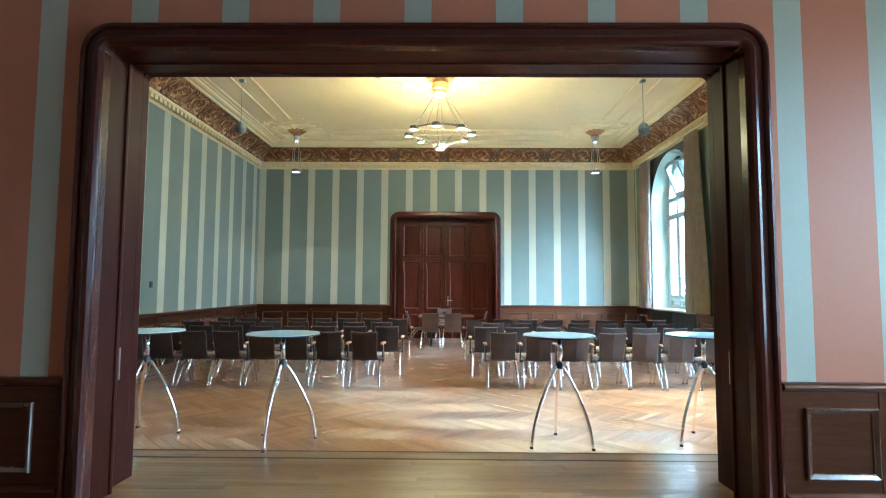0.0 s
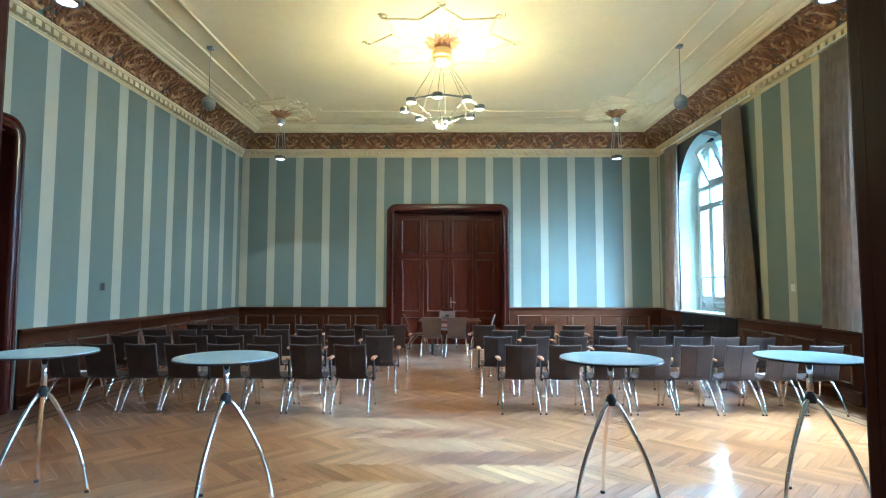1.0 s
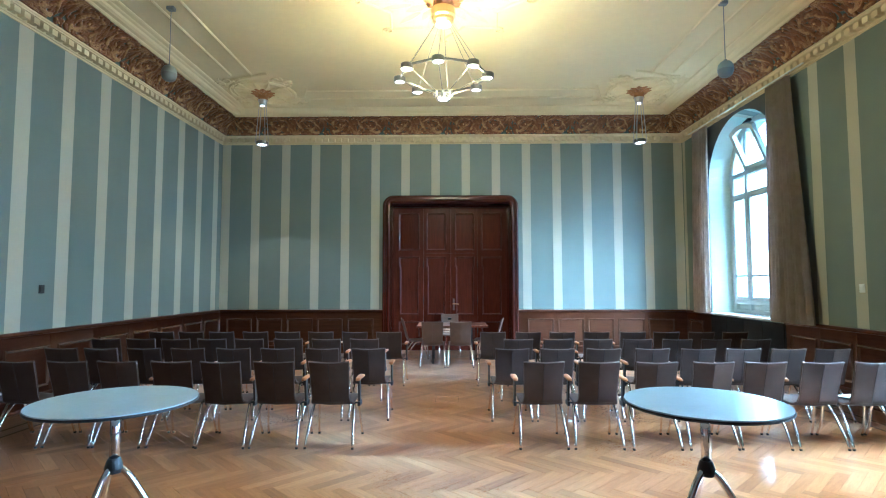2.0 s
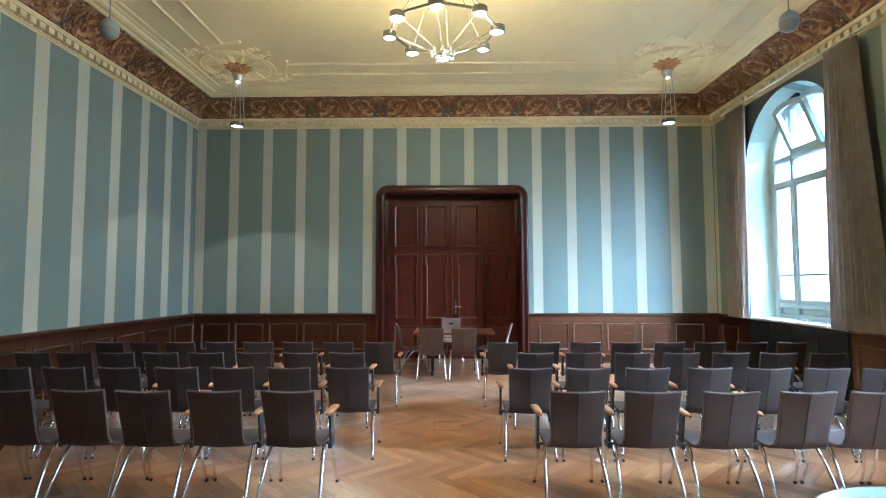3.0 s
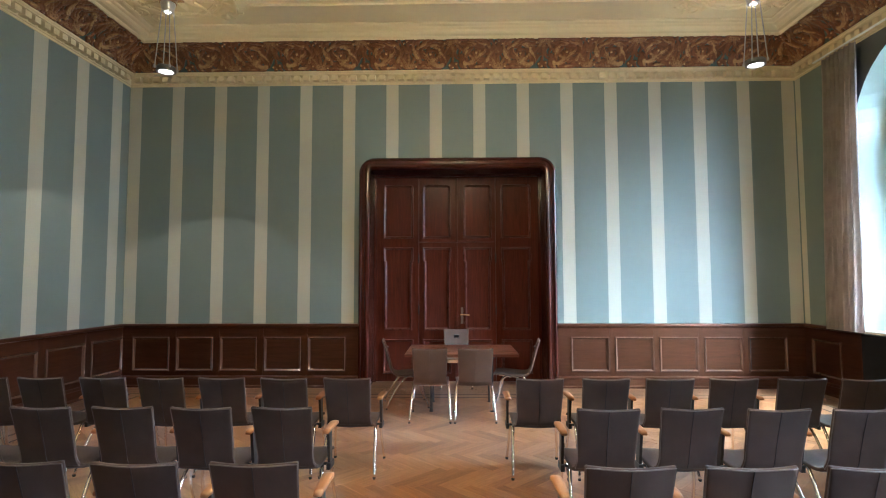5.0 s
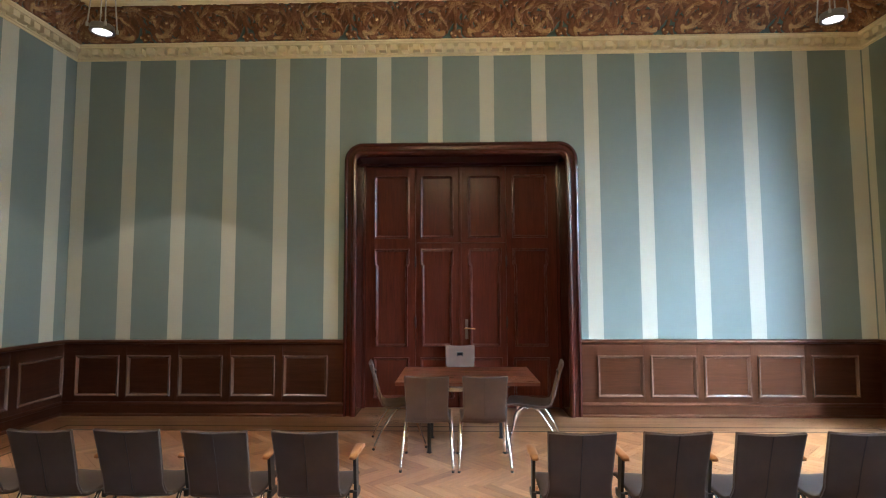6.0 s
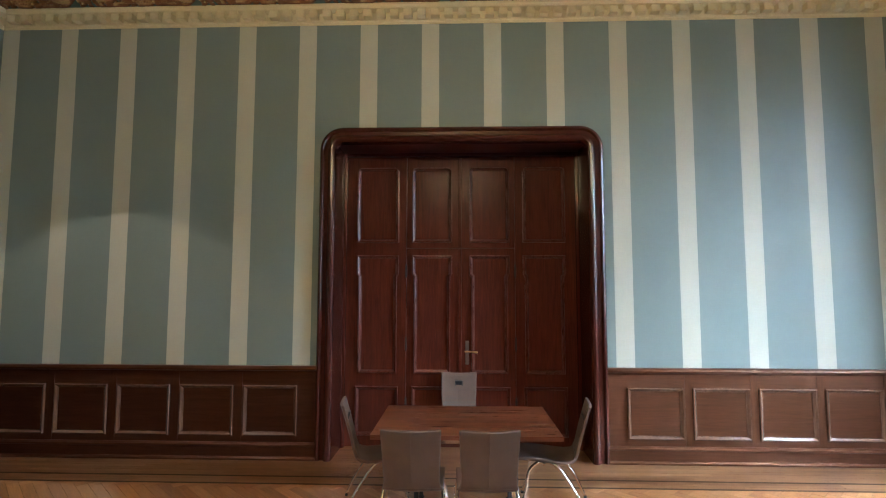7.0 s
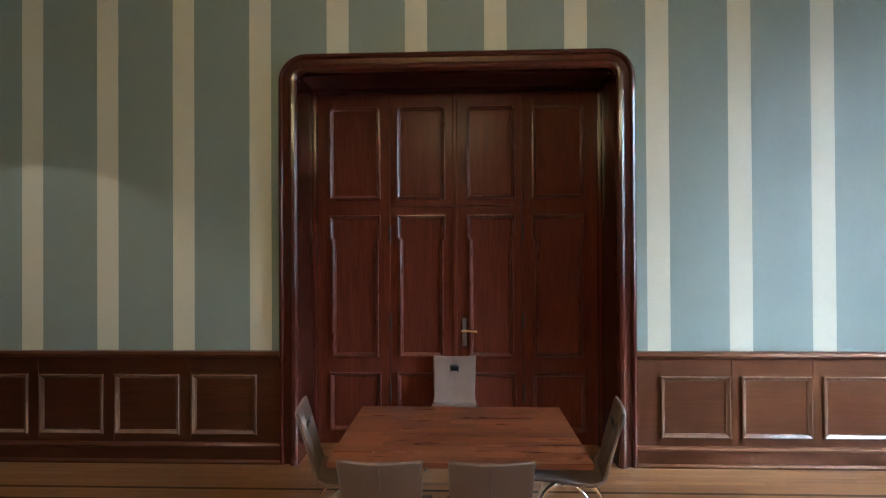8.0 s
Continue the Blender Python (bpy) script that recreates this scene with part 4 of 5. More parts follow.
def portal():
    fr = tagged(thing("door_3_opening", Matrix.Translation((PX, 3.742, 0))), "wide open doorway lined with dark glossy mahogany", "doorway", kind="structure")
    bm = bmesh.new()
    sweep(bm, portal_path(PH, PT, 0.05), CASING)
    part("casing", bm, M_MAHOG, fr)
    bm = bmesh.new()
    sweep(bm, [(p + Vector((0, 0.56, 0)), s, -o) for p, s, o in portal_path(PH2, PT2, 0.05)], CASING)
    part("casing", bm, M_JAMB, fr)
    D = 0.556
    w = PH2 + 0.098
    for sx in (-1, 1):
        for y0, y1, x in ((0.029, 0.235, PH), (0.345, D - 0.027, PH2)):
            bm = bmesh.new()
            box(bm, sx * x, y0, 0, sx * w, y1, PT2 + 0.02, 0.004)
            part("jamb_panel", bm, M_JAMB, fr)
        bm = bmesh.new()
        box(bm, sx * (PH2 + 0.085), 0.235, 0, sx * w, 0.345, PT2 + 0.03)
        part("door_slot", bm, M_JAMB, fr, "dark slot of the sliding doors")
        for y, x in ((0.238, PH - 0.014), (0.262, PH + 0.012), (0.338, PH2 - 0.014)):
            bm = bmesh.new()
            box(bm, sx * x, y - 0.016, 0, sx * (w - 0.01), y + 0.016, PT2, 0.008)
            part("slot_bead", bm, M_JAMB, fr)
        bm = bmesh.new()
        box(bm, sx * (PH2 - 0.001), 0.37, 0.78, sx * (PH2 - 0.008), 0.385, 1.02, 0.002)
        part("strike_plate", bm, M_BRUSHED, fr, "narrow metal strike plate")
    for y0, y1, z in ((0.029, 0.235, PT), (0.345, D - 0.027, PT2)):
        bm = bmesh.new()
        box(bm, -PH2, y0, z, PH2, y1, PT2 + 0.036, 0.004)
        part("head_panel", bm, M_MAHOGX, fr)
    bm = bmesh.new()
    box(bm, -PH2, 0.235, PT2 + 0.028, PH2, 0.345, PT2 + 0.036)
    part("door_slot", bm, M_JAMB, fr)
    for y, z in ((0.246, PT - 0.012), (0.334, PT2 - 0.012)):
        bm = bmesh.new()
        box(bm, -PH2, y - 0.016, z, PH2, y + 0.016, PT2 + 0.03, 0.008)
        part("slot_bead", bm, M_MAHOGX, fr)


portal()


# ---- windows ----
def window(number, cy):
    w = tagged(thing("window_%d" % number), "tall arched white window with an open tilted fanlight", "window", "arched windows", "structure")
    half, spring = 0.97, FRAME_ARCH[1]
    x = XF
    z0 = DADO + 0.005

    def beam(name, pts, wd=0.07, dp=0.07, parent=w):
        """A squared member along points (y, z) in the window's plane."""
        bm = bmesh.new()
        P = [Vector((x, a, b)) for a, b in pts]
        path = []
        for i, p in enumerate(P):
            t = (P[min(i + 1, len(P) - 1)] - P[max(i - 1, 0)]).normalized()
            path.append((p, Vector((0, -t.z, t.y)), Vector((-1, 0, 0))))
        sweep(bm, path, [(-wd / 2, 0.0), (-wd / 2, dp * 0.7), (-wd / 3, dp), (wd / 3, dp), (wd / 2, dp * 0.7), (wd / 2, 0.0), (-wd / 2, 0.0)])
        return part(name, bm, M_FRAME, parent)

    a = [(cy + (half - 0.03) * math.cos(math.pi * i / 24), spring + (half - 0.03) * math.sin(math.pi * i / 24)) for i in range(25)]
    beam("window_frame", [(cy + half - 0.03, z0)] + a + [(cy - half + 0.03, z0)], 0.15, 0.09)
    my = 0.42
    for s in (-1, 1):
        zt = spring + math.sqrt((half - 0.05) ** 2 - my ** 2)
        beam("mullion", [(cy + s * my, z0), (cy + s * my, zt)], 0.10, 0.09)
    for z in (3.24, 3.65):
        ext = half - 0.05 if z < spring else math.sqrt((half - 0.05) ** 2 - (z - spring) ** 2)
        beam("transom", [(cy - ext, z), (cy + ext, z)], 0.10, 0.085)
    beam("bottom_rail", [(cy - half, 1.19), (cy + half, 1.19)], 0.09, 0.085)
    beam("sill_rail", [(cy - half, z0 + 0.04), (cy + half, z0 + 0.04)], 0.08, 0.085)
    bm = bmesh.new()
    box(bm, x - 0.03, cy - half, z0, x - 0.005, cy + half, 1.19)
    bp = part("bottom_panel", bm, M_FRAME, w)
    for a, b in ((-half + 0.10, -my - 0.06), (-my + 0.06, my - 0.06), (my + 0.06, half - 0.10)):
        bm = bmesh.new()
        box(bm, x - 0.045, cy + a, z0 + 0.095, x - 0.03, cy + b, 1.135, 0.006)
        part("raised_field", bm, M_FRAME, bp)
    # casements
    for ya, yb in ((cy - half + 0.06, cy - my - 0.04), (cy - my + 0.04, cy + my - 0.04), (cy + my + 0.04, cy + half - 0.06)):
        bm = bmesh.new()
        for (p, q, r, s) in ((ya, 1.235, yb, 1.295), (ya, 3.16, yb, 3.218), (ya, 1.295, ya + 0.05, 3.16), (yb - 0.05, 1.295, yb, 3.16), (ya + 0.05, 1.675, yb - 0.05, 1.715)):
            box(bm, x - 0.075, p, q, x - 0.02, r, s, 0.006)
        part("casement", bm, M_FRAME, w)
        bm = bmesh.new()
        box(bm, x - 0.052, ya + 0.04, 1.28, x - 0.047, yb - 0.04, 3.17)
        g = part("pane", bm, M_GLASS, w)
        g.visible_shadow = False
    # upper lights: two side quarter panes, a tilted middle light
    for ya, yb in ((cy - half + 0.06, cy - my - 0.04), (cy - my + 0.04, cy + my - 0.04), (cy + my + 0.04, cy + half - 0.06)):
        bm = bmesh.new()
        box(bm, x - 0.052, ya, 3.29, x - 0.047, yb, 3.61)
        g = part("pane", bm, M_GLASS, w)
        g.visible_shadow = False
    bm = bmesh.new()
    hh = my - 0.045
    R = half - 0.09
    outline = [(-hh, 0.0), (hh, 0.0)]
    for i in range(13):
        yy = hh - 2 * hh * i / 12
        outline.append((yy, spring + math.sqrt(R * R - yy * yy) - 3.70))
    path = []
    nP = len(outline)
    for i, p in enumerate(outline):
        pa, pb = Vector(outline[i - 1]), Vector(outline[(i + 1) % nP])
        p = Vector(p)
        e0, e1 = (p - pa).normalized(), (pb - p).normalized()
        q = Vector((-e0.y, e0.x)) + Vector((-e1.y, e1.x))
        q = q / max(0.4, q.dot(Vector((-e0.y, e0.x))))
        path.append((Vector((0, p.x, p.y)), Vector((0, q.x, q.y)), Vector((-1, 0, 0))))
    sweep(bm, path, [(0.0, 0.0), (0.0, 0.075), (0.085, 0.075), (0.085, 0.0), (0.0, 0.0)], closed=True)
    tilt = Matrix.Translation((x - 0.05, cy, 3.70)) @ Matrix.Rotation(radians(-22), 4, "Y")
    fl = part("fanlight", bm, M_FRAME, w, "tilted open top light")
    fl.matrix_local = tilt
    bm = bmesh.new()
    vs = [bm.verts.new((-0.025, p[0] * 0.95, 0.02 + p[1] * 0.95)) for p in outline]
    bm.faces.new(vs)
    r = bmesh.ops.extrude_face_region(bm, geom=list(bm.faces))
    bmesh.ops.translate(bm, verts=[v for v in r["geom"] if isinstance(v, bmesh.types.BMVert)], vec=(0.004, 0, 0))
    g = part("pane", bm, M_GLASS, fl)
    g.visible_shadow = False
    bm = bmesh.new()
    box(bm, x - 0.22, cy - 0.17, -0.025, x - 0.15, cy + 0.17, 0.025, 0.008)
    bm.transform(Matrix.Translation((0, cy + 0.19, 4.53)) @ Matrix.Rotation(radians(-12), 4, "X") @ Matrix.Translation((0, -cy, 0)))
    part("opener", bm, M_DARKGREY, w, "dark motor of the top light")
    bm = bmesh.new()
    tube(bm, [(x - 0.08, cy + my, 1.92), (x - 0.13, cy + my, 1.92), (x - 0.13, cy + my, 2.06)], 0.010, 8)
    part("handle", bm, M_BRUSHED, w)
    bm = bmesh.new()
    box(bm, XW - 0.06, cy - 1.24, DADO - 0.035, XF - 0.01, cy + 1.24, DADO, 0.008)
    part("window_sill", bm, M_SILL, w, "pale stone sill")
    rc = tagged(thing("radiator_cover"), "dark grey panelled radiator cover under the sill", "radiator cover", "radiator covers", "structure")
    bm = bmesh.new()
    box(bm, XW - 0.035, cy - 1.19, 0, XW - 0.004, cy + 1.19, 0.915)
    part("casing", bm, M_DARKGREY, rc)
    for i in range(4):
        a0 = cy - 1.17 + 0.585 * i
        bm = bmesh.new()
        box(bm, XW - 0.045, a0 + 0.012, 0.12, XW - 0.034, a0 + 0.573, 0.90, 0.004)
        part("panel", bm, M_DARKGREY, rc)


for i, cy in enumerate(WIN_Y):
    window(i + 1, cy)


def curtain(top, bottom, folds, seed):
    """Cloth hung between two y values at the rail and two at the hem, in uneven folds."""
    rng = random.Random(seed)
    n, rows = folds * 14, 16
    zt, zb = 4.70, 0.955
    depth = [rng.uniform(0.75, 1.25) for _ in range(folds + 2)]
    lean = [rng.uniform(-0.5, 0.5) for _ in range(folds + 2)]
    bm = bmesh.new()
    grid = []
    for j in range(rows + 1):
        t = j / rows
        a = top[0] + (bottom[0] - top[0]) * t
        b = top[1] + (bottom[1] - top[1]) * t
        row = []
        for i in range(n + 1):
            u = i / n
            k = u * folds
            q, f = int(k), k - int(k)
            d = depth[q] * (1 - f) + depth[q + 1] * f
            w = lean[q] * (1 - f) + lean[q + 1] * f
            # sharp at the back, round at the front, softer towards the hem
            ph = 2 * math.pi * k + w * math.sin(2.2 * t + seed)
            wave = math.sin(ph) + 0.28 * math.sin(2 * ph + 1.2) + 0.18 * t * math.sin(0.5 * ph + seed)
            x = 5.115 + d * (0.026 + 0.020 * t) * wave
            y = a + (b - a) * u + 0.010 * math.cos(ph) * (1 - 0.4 * t) + 0.008 * math.sin(6 * t + 4 * u)
            row.append(bm.verts.new((x, y, zt + (zb - zt) * t)))
        grid.append(row)
    for p, q in zip(grid, grid[1:]):
        for i in range(n):
            bm.faces.new((p[i], p[i + 1], q[i + 1], q[i]))
    bmesh.ops.solidify(bm, geom=list(bm.faces), thickness=0.004)
    cu = tagged(thing("curtain"), "drawn-back beige cloth curtain hanging in folds", "curtain", "window curtains")
    part("cloth", bm, M_CURTAIN, cu, smooth=True)
    for i in range(folds + 1):
        yy = top[0] + (top[1] - top[0]) * i / folds
        bm = bmesh.new()
        tube(bm, [(5.11, yy, 4.69), (5.11, yy, 4.735)], 0.004, 6)
        part("hook", bm, M_BRUSHED, cu)


for c in WIN_Y:
    curtain((c + 0.88, c + 1.50), (c + 1.00, c + 1.62), 7, int(c * 10))
    curtain((c - 1.72, c - 1.14), (c - 2.02, c - 1.04), 9, int(c * 10) + 1)
    bm = bmesh.new()
    box(bm, 5.095, c - 2.05, 4.735, 5.125, c + 1.68, 4.752, 0.003)
    tagged(part("curtain_rail", bm, M_WHITE), "thin white ceiling-mounted curtain rail", "curtain rail", "curtain rails")

# overcast sky and haze far outside the windows
for z0, z1, glow, text in ((4.2, 22, 19.0, "bright overcast sky outside the windows"), (-3, 4.2, 7.0, "pale haze low outside the windows")):
    bm = bmesh.new()
    box(bm, 16.0, -8, z0, 16.1, 60, z1)
    tagged(part("backdrop", bm, glowing(text, (0.76, 0.95, 1.0), glow)), text, "sky", kind="structure")


# ---- lamps ----
def light_disc(at, r, parent, name="light_head"):
    bm = bmesh.new()
    lathe(bm, [(0.0, 0.034), (r * 0.90, 0.034), (r * 0.97, 0.026), (r * 0.97, -0.018), (r, -0.022), (r, -0.034), (r * 0.90, -0.037), (r * 0.76, -0.037), (r * 0.75, -0.024), (0.0, -0.024)], at, 28)
    h = part(name, bm, M_STEEL, parent, smooth=False)
    bm = bmesh.new()
    lathe(bm, [(0.0, -0.031), (r * 0.5, -0.031), (r * 0.745, -0.030), (r * 0.745, -0.022), (0.0, -0.022)], at, 28)
    part("diffuser", bm, M_BULB, h, "lit white glass", True)
    return h


def calyx(at, r, parent):
    bm = bmesh.new()
    lathe(bm, [(0.0, -0.02), (r * 0.35, -0.02), (r * 0.45, -0.08), (r * 0.36, -0.13), (r * 0.40, -0.16), (0.0, -0.16)], at, 20)
    body = part("calyx", bm, M_COPPER, parent, "gilded copper cup")
    for tier, (r0, r1, z, lift) in enumerate(((0.25 * r, r, -0.02, 0.10), (0.2 * r, 0.72 * r, -0.06, 0.12))):
        bm = bmesh.new()
        leaf_fan(bm, (0, 0, 0), r0, r1, 1, 0.0, lift * r * 1.3, 0.6)
        first = part("leaf", bm, M_COPPER, body)
        for k in range(10):
            m = Matrix.Translation((at[0], at[1], at[2] + z)) @ Matrix.Rotation(2 * math.pi * k / 10 + tier * 0.31, 4, "Z")
            if k == 0:
                first.matrix_local = m
            else:
                again(first, m)
    return body


def corner_lamp(cx, cy):
    la = tagged(thing("pendant_lamp", pose(cx, cy, ZC)), "steel pendant lamp on four rods under gilded leaves", "pendant lamp", "corner pendant lamps")
    calyx((0, 0, 0), 0.26, la)
    bm = bmesh.new()
    lathe(bm, [(0.0, -0.12), (0.085, -0.12), (0.092, -0.14), (0.088, -0.19), (0.074, -0.24), (0.070, -0.27), (0.06, -0.275), (0.0, -0.275)], (0, 0, 0), 24)
    part("canopy", bm, M_BRUSHED, la)
    bm = bmesh.new()
    lathe(bm, [(0.0, -0.29), (0.030, -0.285), (0.042, -0.272), (0.0, -0.27)], (0, 0, 0), 16)
    part("uplight_glass", bm, M_BULB, la, "small lit glass")
    for k in range(4):
        a = math.pi / 4 + k * math.pi / 2
        bm = bmesh.new()
        tube(bm, [(0.07 * math.cos(a), 0.07 * math.sin(a), -0.25), (0.135 * math.cos(a), 0.135 * math.sin(a), -1.03)], 0.007, 8)
        part("rod", bm, M_BRUSHED, la)
        bm = bmesh.new()
        lathe(bm, [(0, -1.045), (0.013, -1.04), (0.013, -1.0), (0, -0.995)], (0.135 * math.cos(a), 0.135 * math.sin(a), 0), 8)
        part("rod_end", bm, M_BRUSHED, la)
    light_disc((0, 0, -1.03), 0.118, la)


for c in CORNER:
    corner_lamp(*c)


def chandelier():
    ch = tagged(thing("chandelier", pose(*CH, ZC)), "octagonal steel chandelier with lit round glasses on thin rods", "chandelier")
    calyx((0, 0, 0.02), 0.34, ch)
    bm = bmesh.new()
    lathe(bm, [(0.0, -0.13), (0.16, -0.13), (0.165, -0.16), (0.165, -0.24), (0.14, -0.26), (0.14, -0.31), (0.11, -0.335), (0.0, -0.335)], (0, 0, 0), 28)
    part("canopy", bm, M_BRASS, ch, "brass canopy")
    bm = bmesh.new()
    lathe(bm, [(0.0, -0.372), (0.06, -0.365), (0.10, -0.345), (0.10, -0.33), (0.0, -0.33)], (0, 0, 0), 24)
    part("canopy_glass", bm, M_BULB, ch, "lit white glass")
    R, zr, zb = 0.59, -1.07, -1.34
    turn = math.pi / 2 - radians(5.5)
    pts = [(R * math.cos(math.pi / 4 * k + turn), R * math.sin(math.pi / 4 * k + turn)) for k in range(8)]
    for k in range(8):
        x, y = pts[k]
        light_disc((x, y, zr), 0.082, ch)
        x1, y1 = pts[(k + 1) % 8]
        bm = bmesh.new()
        a, b = Vector((x, y, zr + 0.02)), Vector((x1, y1, zr + 0.02))
        t = (b - a).normalized()
        s = Vector((t.y, -t.x, 0))
        sweep(bm, [(a + t * 0.07, s, Vector((0, 0, 1))), (b - t * 0.07, s, Vector((0, 0, 1)))], [(-0.007, -0.014), (-0.007, 0.014), (0.007, 0.014), (0.007, -0.014), (-0.007, -0.014)])
        part("ring_bar", bm, M_STEEL, ch)
        bm = bmesh.new()
        tube(bm, [(0.10 * x / R, 0.10 * y / R, -0.32), (0.93 * x, 0.93 * y, zr + 0.05)], 0.0042, 8)
        part("rod", bm, M_STEEL, ch)
        bm = bmesh.new()
        tube(bm, [(0.93 * x, 0.93 * y, zr), (0.10 * x / R, 0.10 * y / R, zb + 0.05)], 0.0042, 8)
        part("stay", bm, M_STEEL, ch)
    bm = bmesh.new()
    lathe(bm, [(0, 0.07), (0.04, 0.07), (0.05, 0.04), (0.10, 0.03), (0.10, 0.0), (0, 0.0)], (0, 0, zb), 20)
    part("hub", bm, M_STEEL, ch)
    light_disc((0, 0, zb), 0.085, ch)
    for k in range(8):
        a = math.pi / 4 * k + math.pi / 2
        bm = bmesh.new()
        lathe(bm, [(0.0, -0.03), (0.013, -0.028), (0.014, 0.03), (0.0, 0.034)], (0.118 * math.cos(a), 0.118 * math.sin(a), zb + 0.035), 10)
        part("stud", bm, M_BRUSHED, ch, "small steel socket", True)


chandelier()


def ball_pendant(x, y, z):
    b = tagged(thing("pendant_speaker", pose(x, y, ZC)), "grey ball-shaped speaker hanging on a thin cord", "speaker", "hanging ball speakers")
    bm = bmesh.new()
    box(bm, -0.05, -0.04, -0.05, 0.05, 0.04, 0.0, 0.008)
    part("ceiling_box", bm, M_GREYPLATE, b)
    bm = bmesh.new()
    tube(bm, [(0, 0, -0.04), (0, 0, z - ZC + 0.1)], 0.006, 8)
    part("cord", bm, M_GREYPLATE, b)
    bm = bmesh.new()
    lathe(bm, [(0.0, 0.135), (0.02, 0.13), (0.022, 0.115), (0.06, 0.10), (0.092, 0.06), (0.10, 0.01), (0.10, -0.005)], (0, 0, z - ZC), 24)
    part("upper_shell", bm, mat("grey-green plastic", (0.22, 0.245, 0.24), 0.5), b, "grey-green shell", True)
    bm = bmesh.new()
    lathe(bm, [(0.10, -0.005), (0.098, -0.03), (0.085, -0.07), (0.055, -0.10), (0.0, -0.112)], (0, 0, z - ZC), 24)
    part("grille", bm, M_GREYPLATE, b, "darker grey grille", True)


ball_pendant(-3.84, 9.83, 4.42)
ball_pendant(3.69, 9.83, 4.42)


# ---- furniture ----
SHELL = [(0.235, 0.412), (0.20, 0.425), (0.12, 0.426), (0.0, 0.416), (-0.10, 0.408), (-0.165, 0.410), (-0.200, 0.432), (-0.218, 0.475), (-0.235, 0.550), (-0.262, 0.650), (-0.292, 0.753), (-0.315, 0.829)]


def shell_point(k, u, dv=0.0):
    """A point of the chair's shell: k along the profile, u from -1 to 1 across."""
    i = min(int(k), len(SHELL) - 2)
    f = k - i
    y = SHELL[i][0] * (1 - f) + SHELL[i + 1][0] * f
    z = SHELL[i][1] * (1 - f) + SHELL[i + 1][1] * f
    back = min(1.0, max(0.0, (k - 5.0) / 2.0))
    w = 0.206 * (1 - back) + (0.180 + 0.0040 * max(0, k - 7)) * back
    dip = 1 - abs(u)
    bow = 1 - u * u
    y -= (0.008 * dip + 0.006 * bow) * back
    z -= 0.012 * dip * (1 - back)
    z -= 0.011 * bow * back * max(0.0, (k - 9) / 2)
    return Vector((u * w, y, z))


def shell_back(k, u, t):
    """The point behind shell_point(k, u), t metres through the upholstery."""
    e = 0.05
    a = shell_point(min(10.99, k + e), u) - shell_point(max(0.0, k - e), u)
    b = Vector((1, 0, 0))
    n = a.cross(b).normalized()
    if n.dot(Vector((0, -1, -1))) < 0:
        n = -n
    return shell_point(k, u) + n * t


def shell_part(name, k0, k1, steps, parent, material):
    bm = bmesh.new()
    us = (-1.0, -0.90, -0.66, -0.33, -0.03, 0.03, 0.33, 0.66, 0.90, 1.0)
    ks = [k0 + (k1 - k0) * j / steps for j in range(steps + 1)]
    f = [[bm.verts.new(shell_point(k, u)) for u in us] for k in ks]
    r = [[bm.verts.new(shell_back(k, u, 0.024)) for u in us] for k in ks]
    for g in (f, r):
        for a, b in zip(g, g[1:]):
            for i in range(len(us) - 1):
                bm.faces.new((a[i], a[i + 1], b[i + 1], b[i]))
    for i in range(len(us) - 1):
        for j in (0, steps):
            bm.faces.new((f[j][i], f[j][i + 1], r[j][i + 1], r[j][i]))
    for j in range(steps):
        for i in (0, len(us) - 1):
            bm.faces.new((f[j][i], f[j + 1][i], r[j + 1][i], r[j][i]))
    bmesh.ops.recalc_face_normals(bm, faces=bm.faces)
    es = [e for e in bm.edges if e.is_manifold and e.calc_face_angle(0) > 1.0]
    bmesh.ops.bevel(bm, geom=es, offset=0.009, segments=2, affect="EDGES", profile=0.5)
    return part(name, bm, material, parent, smooth=True)


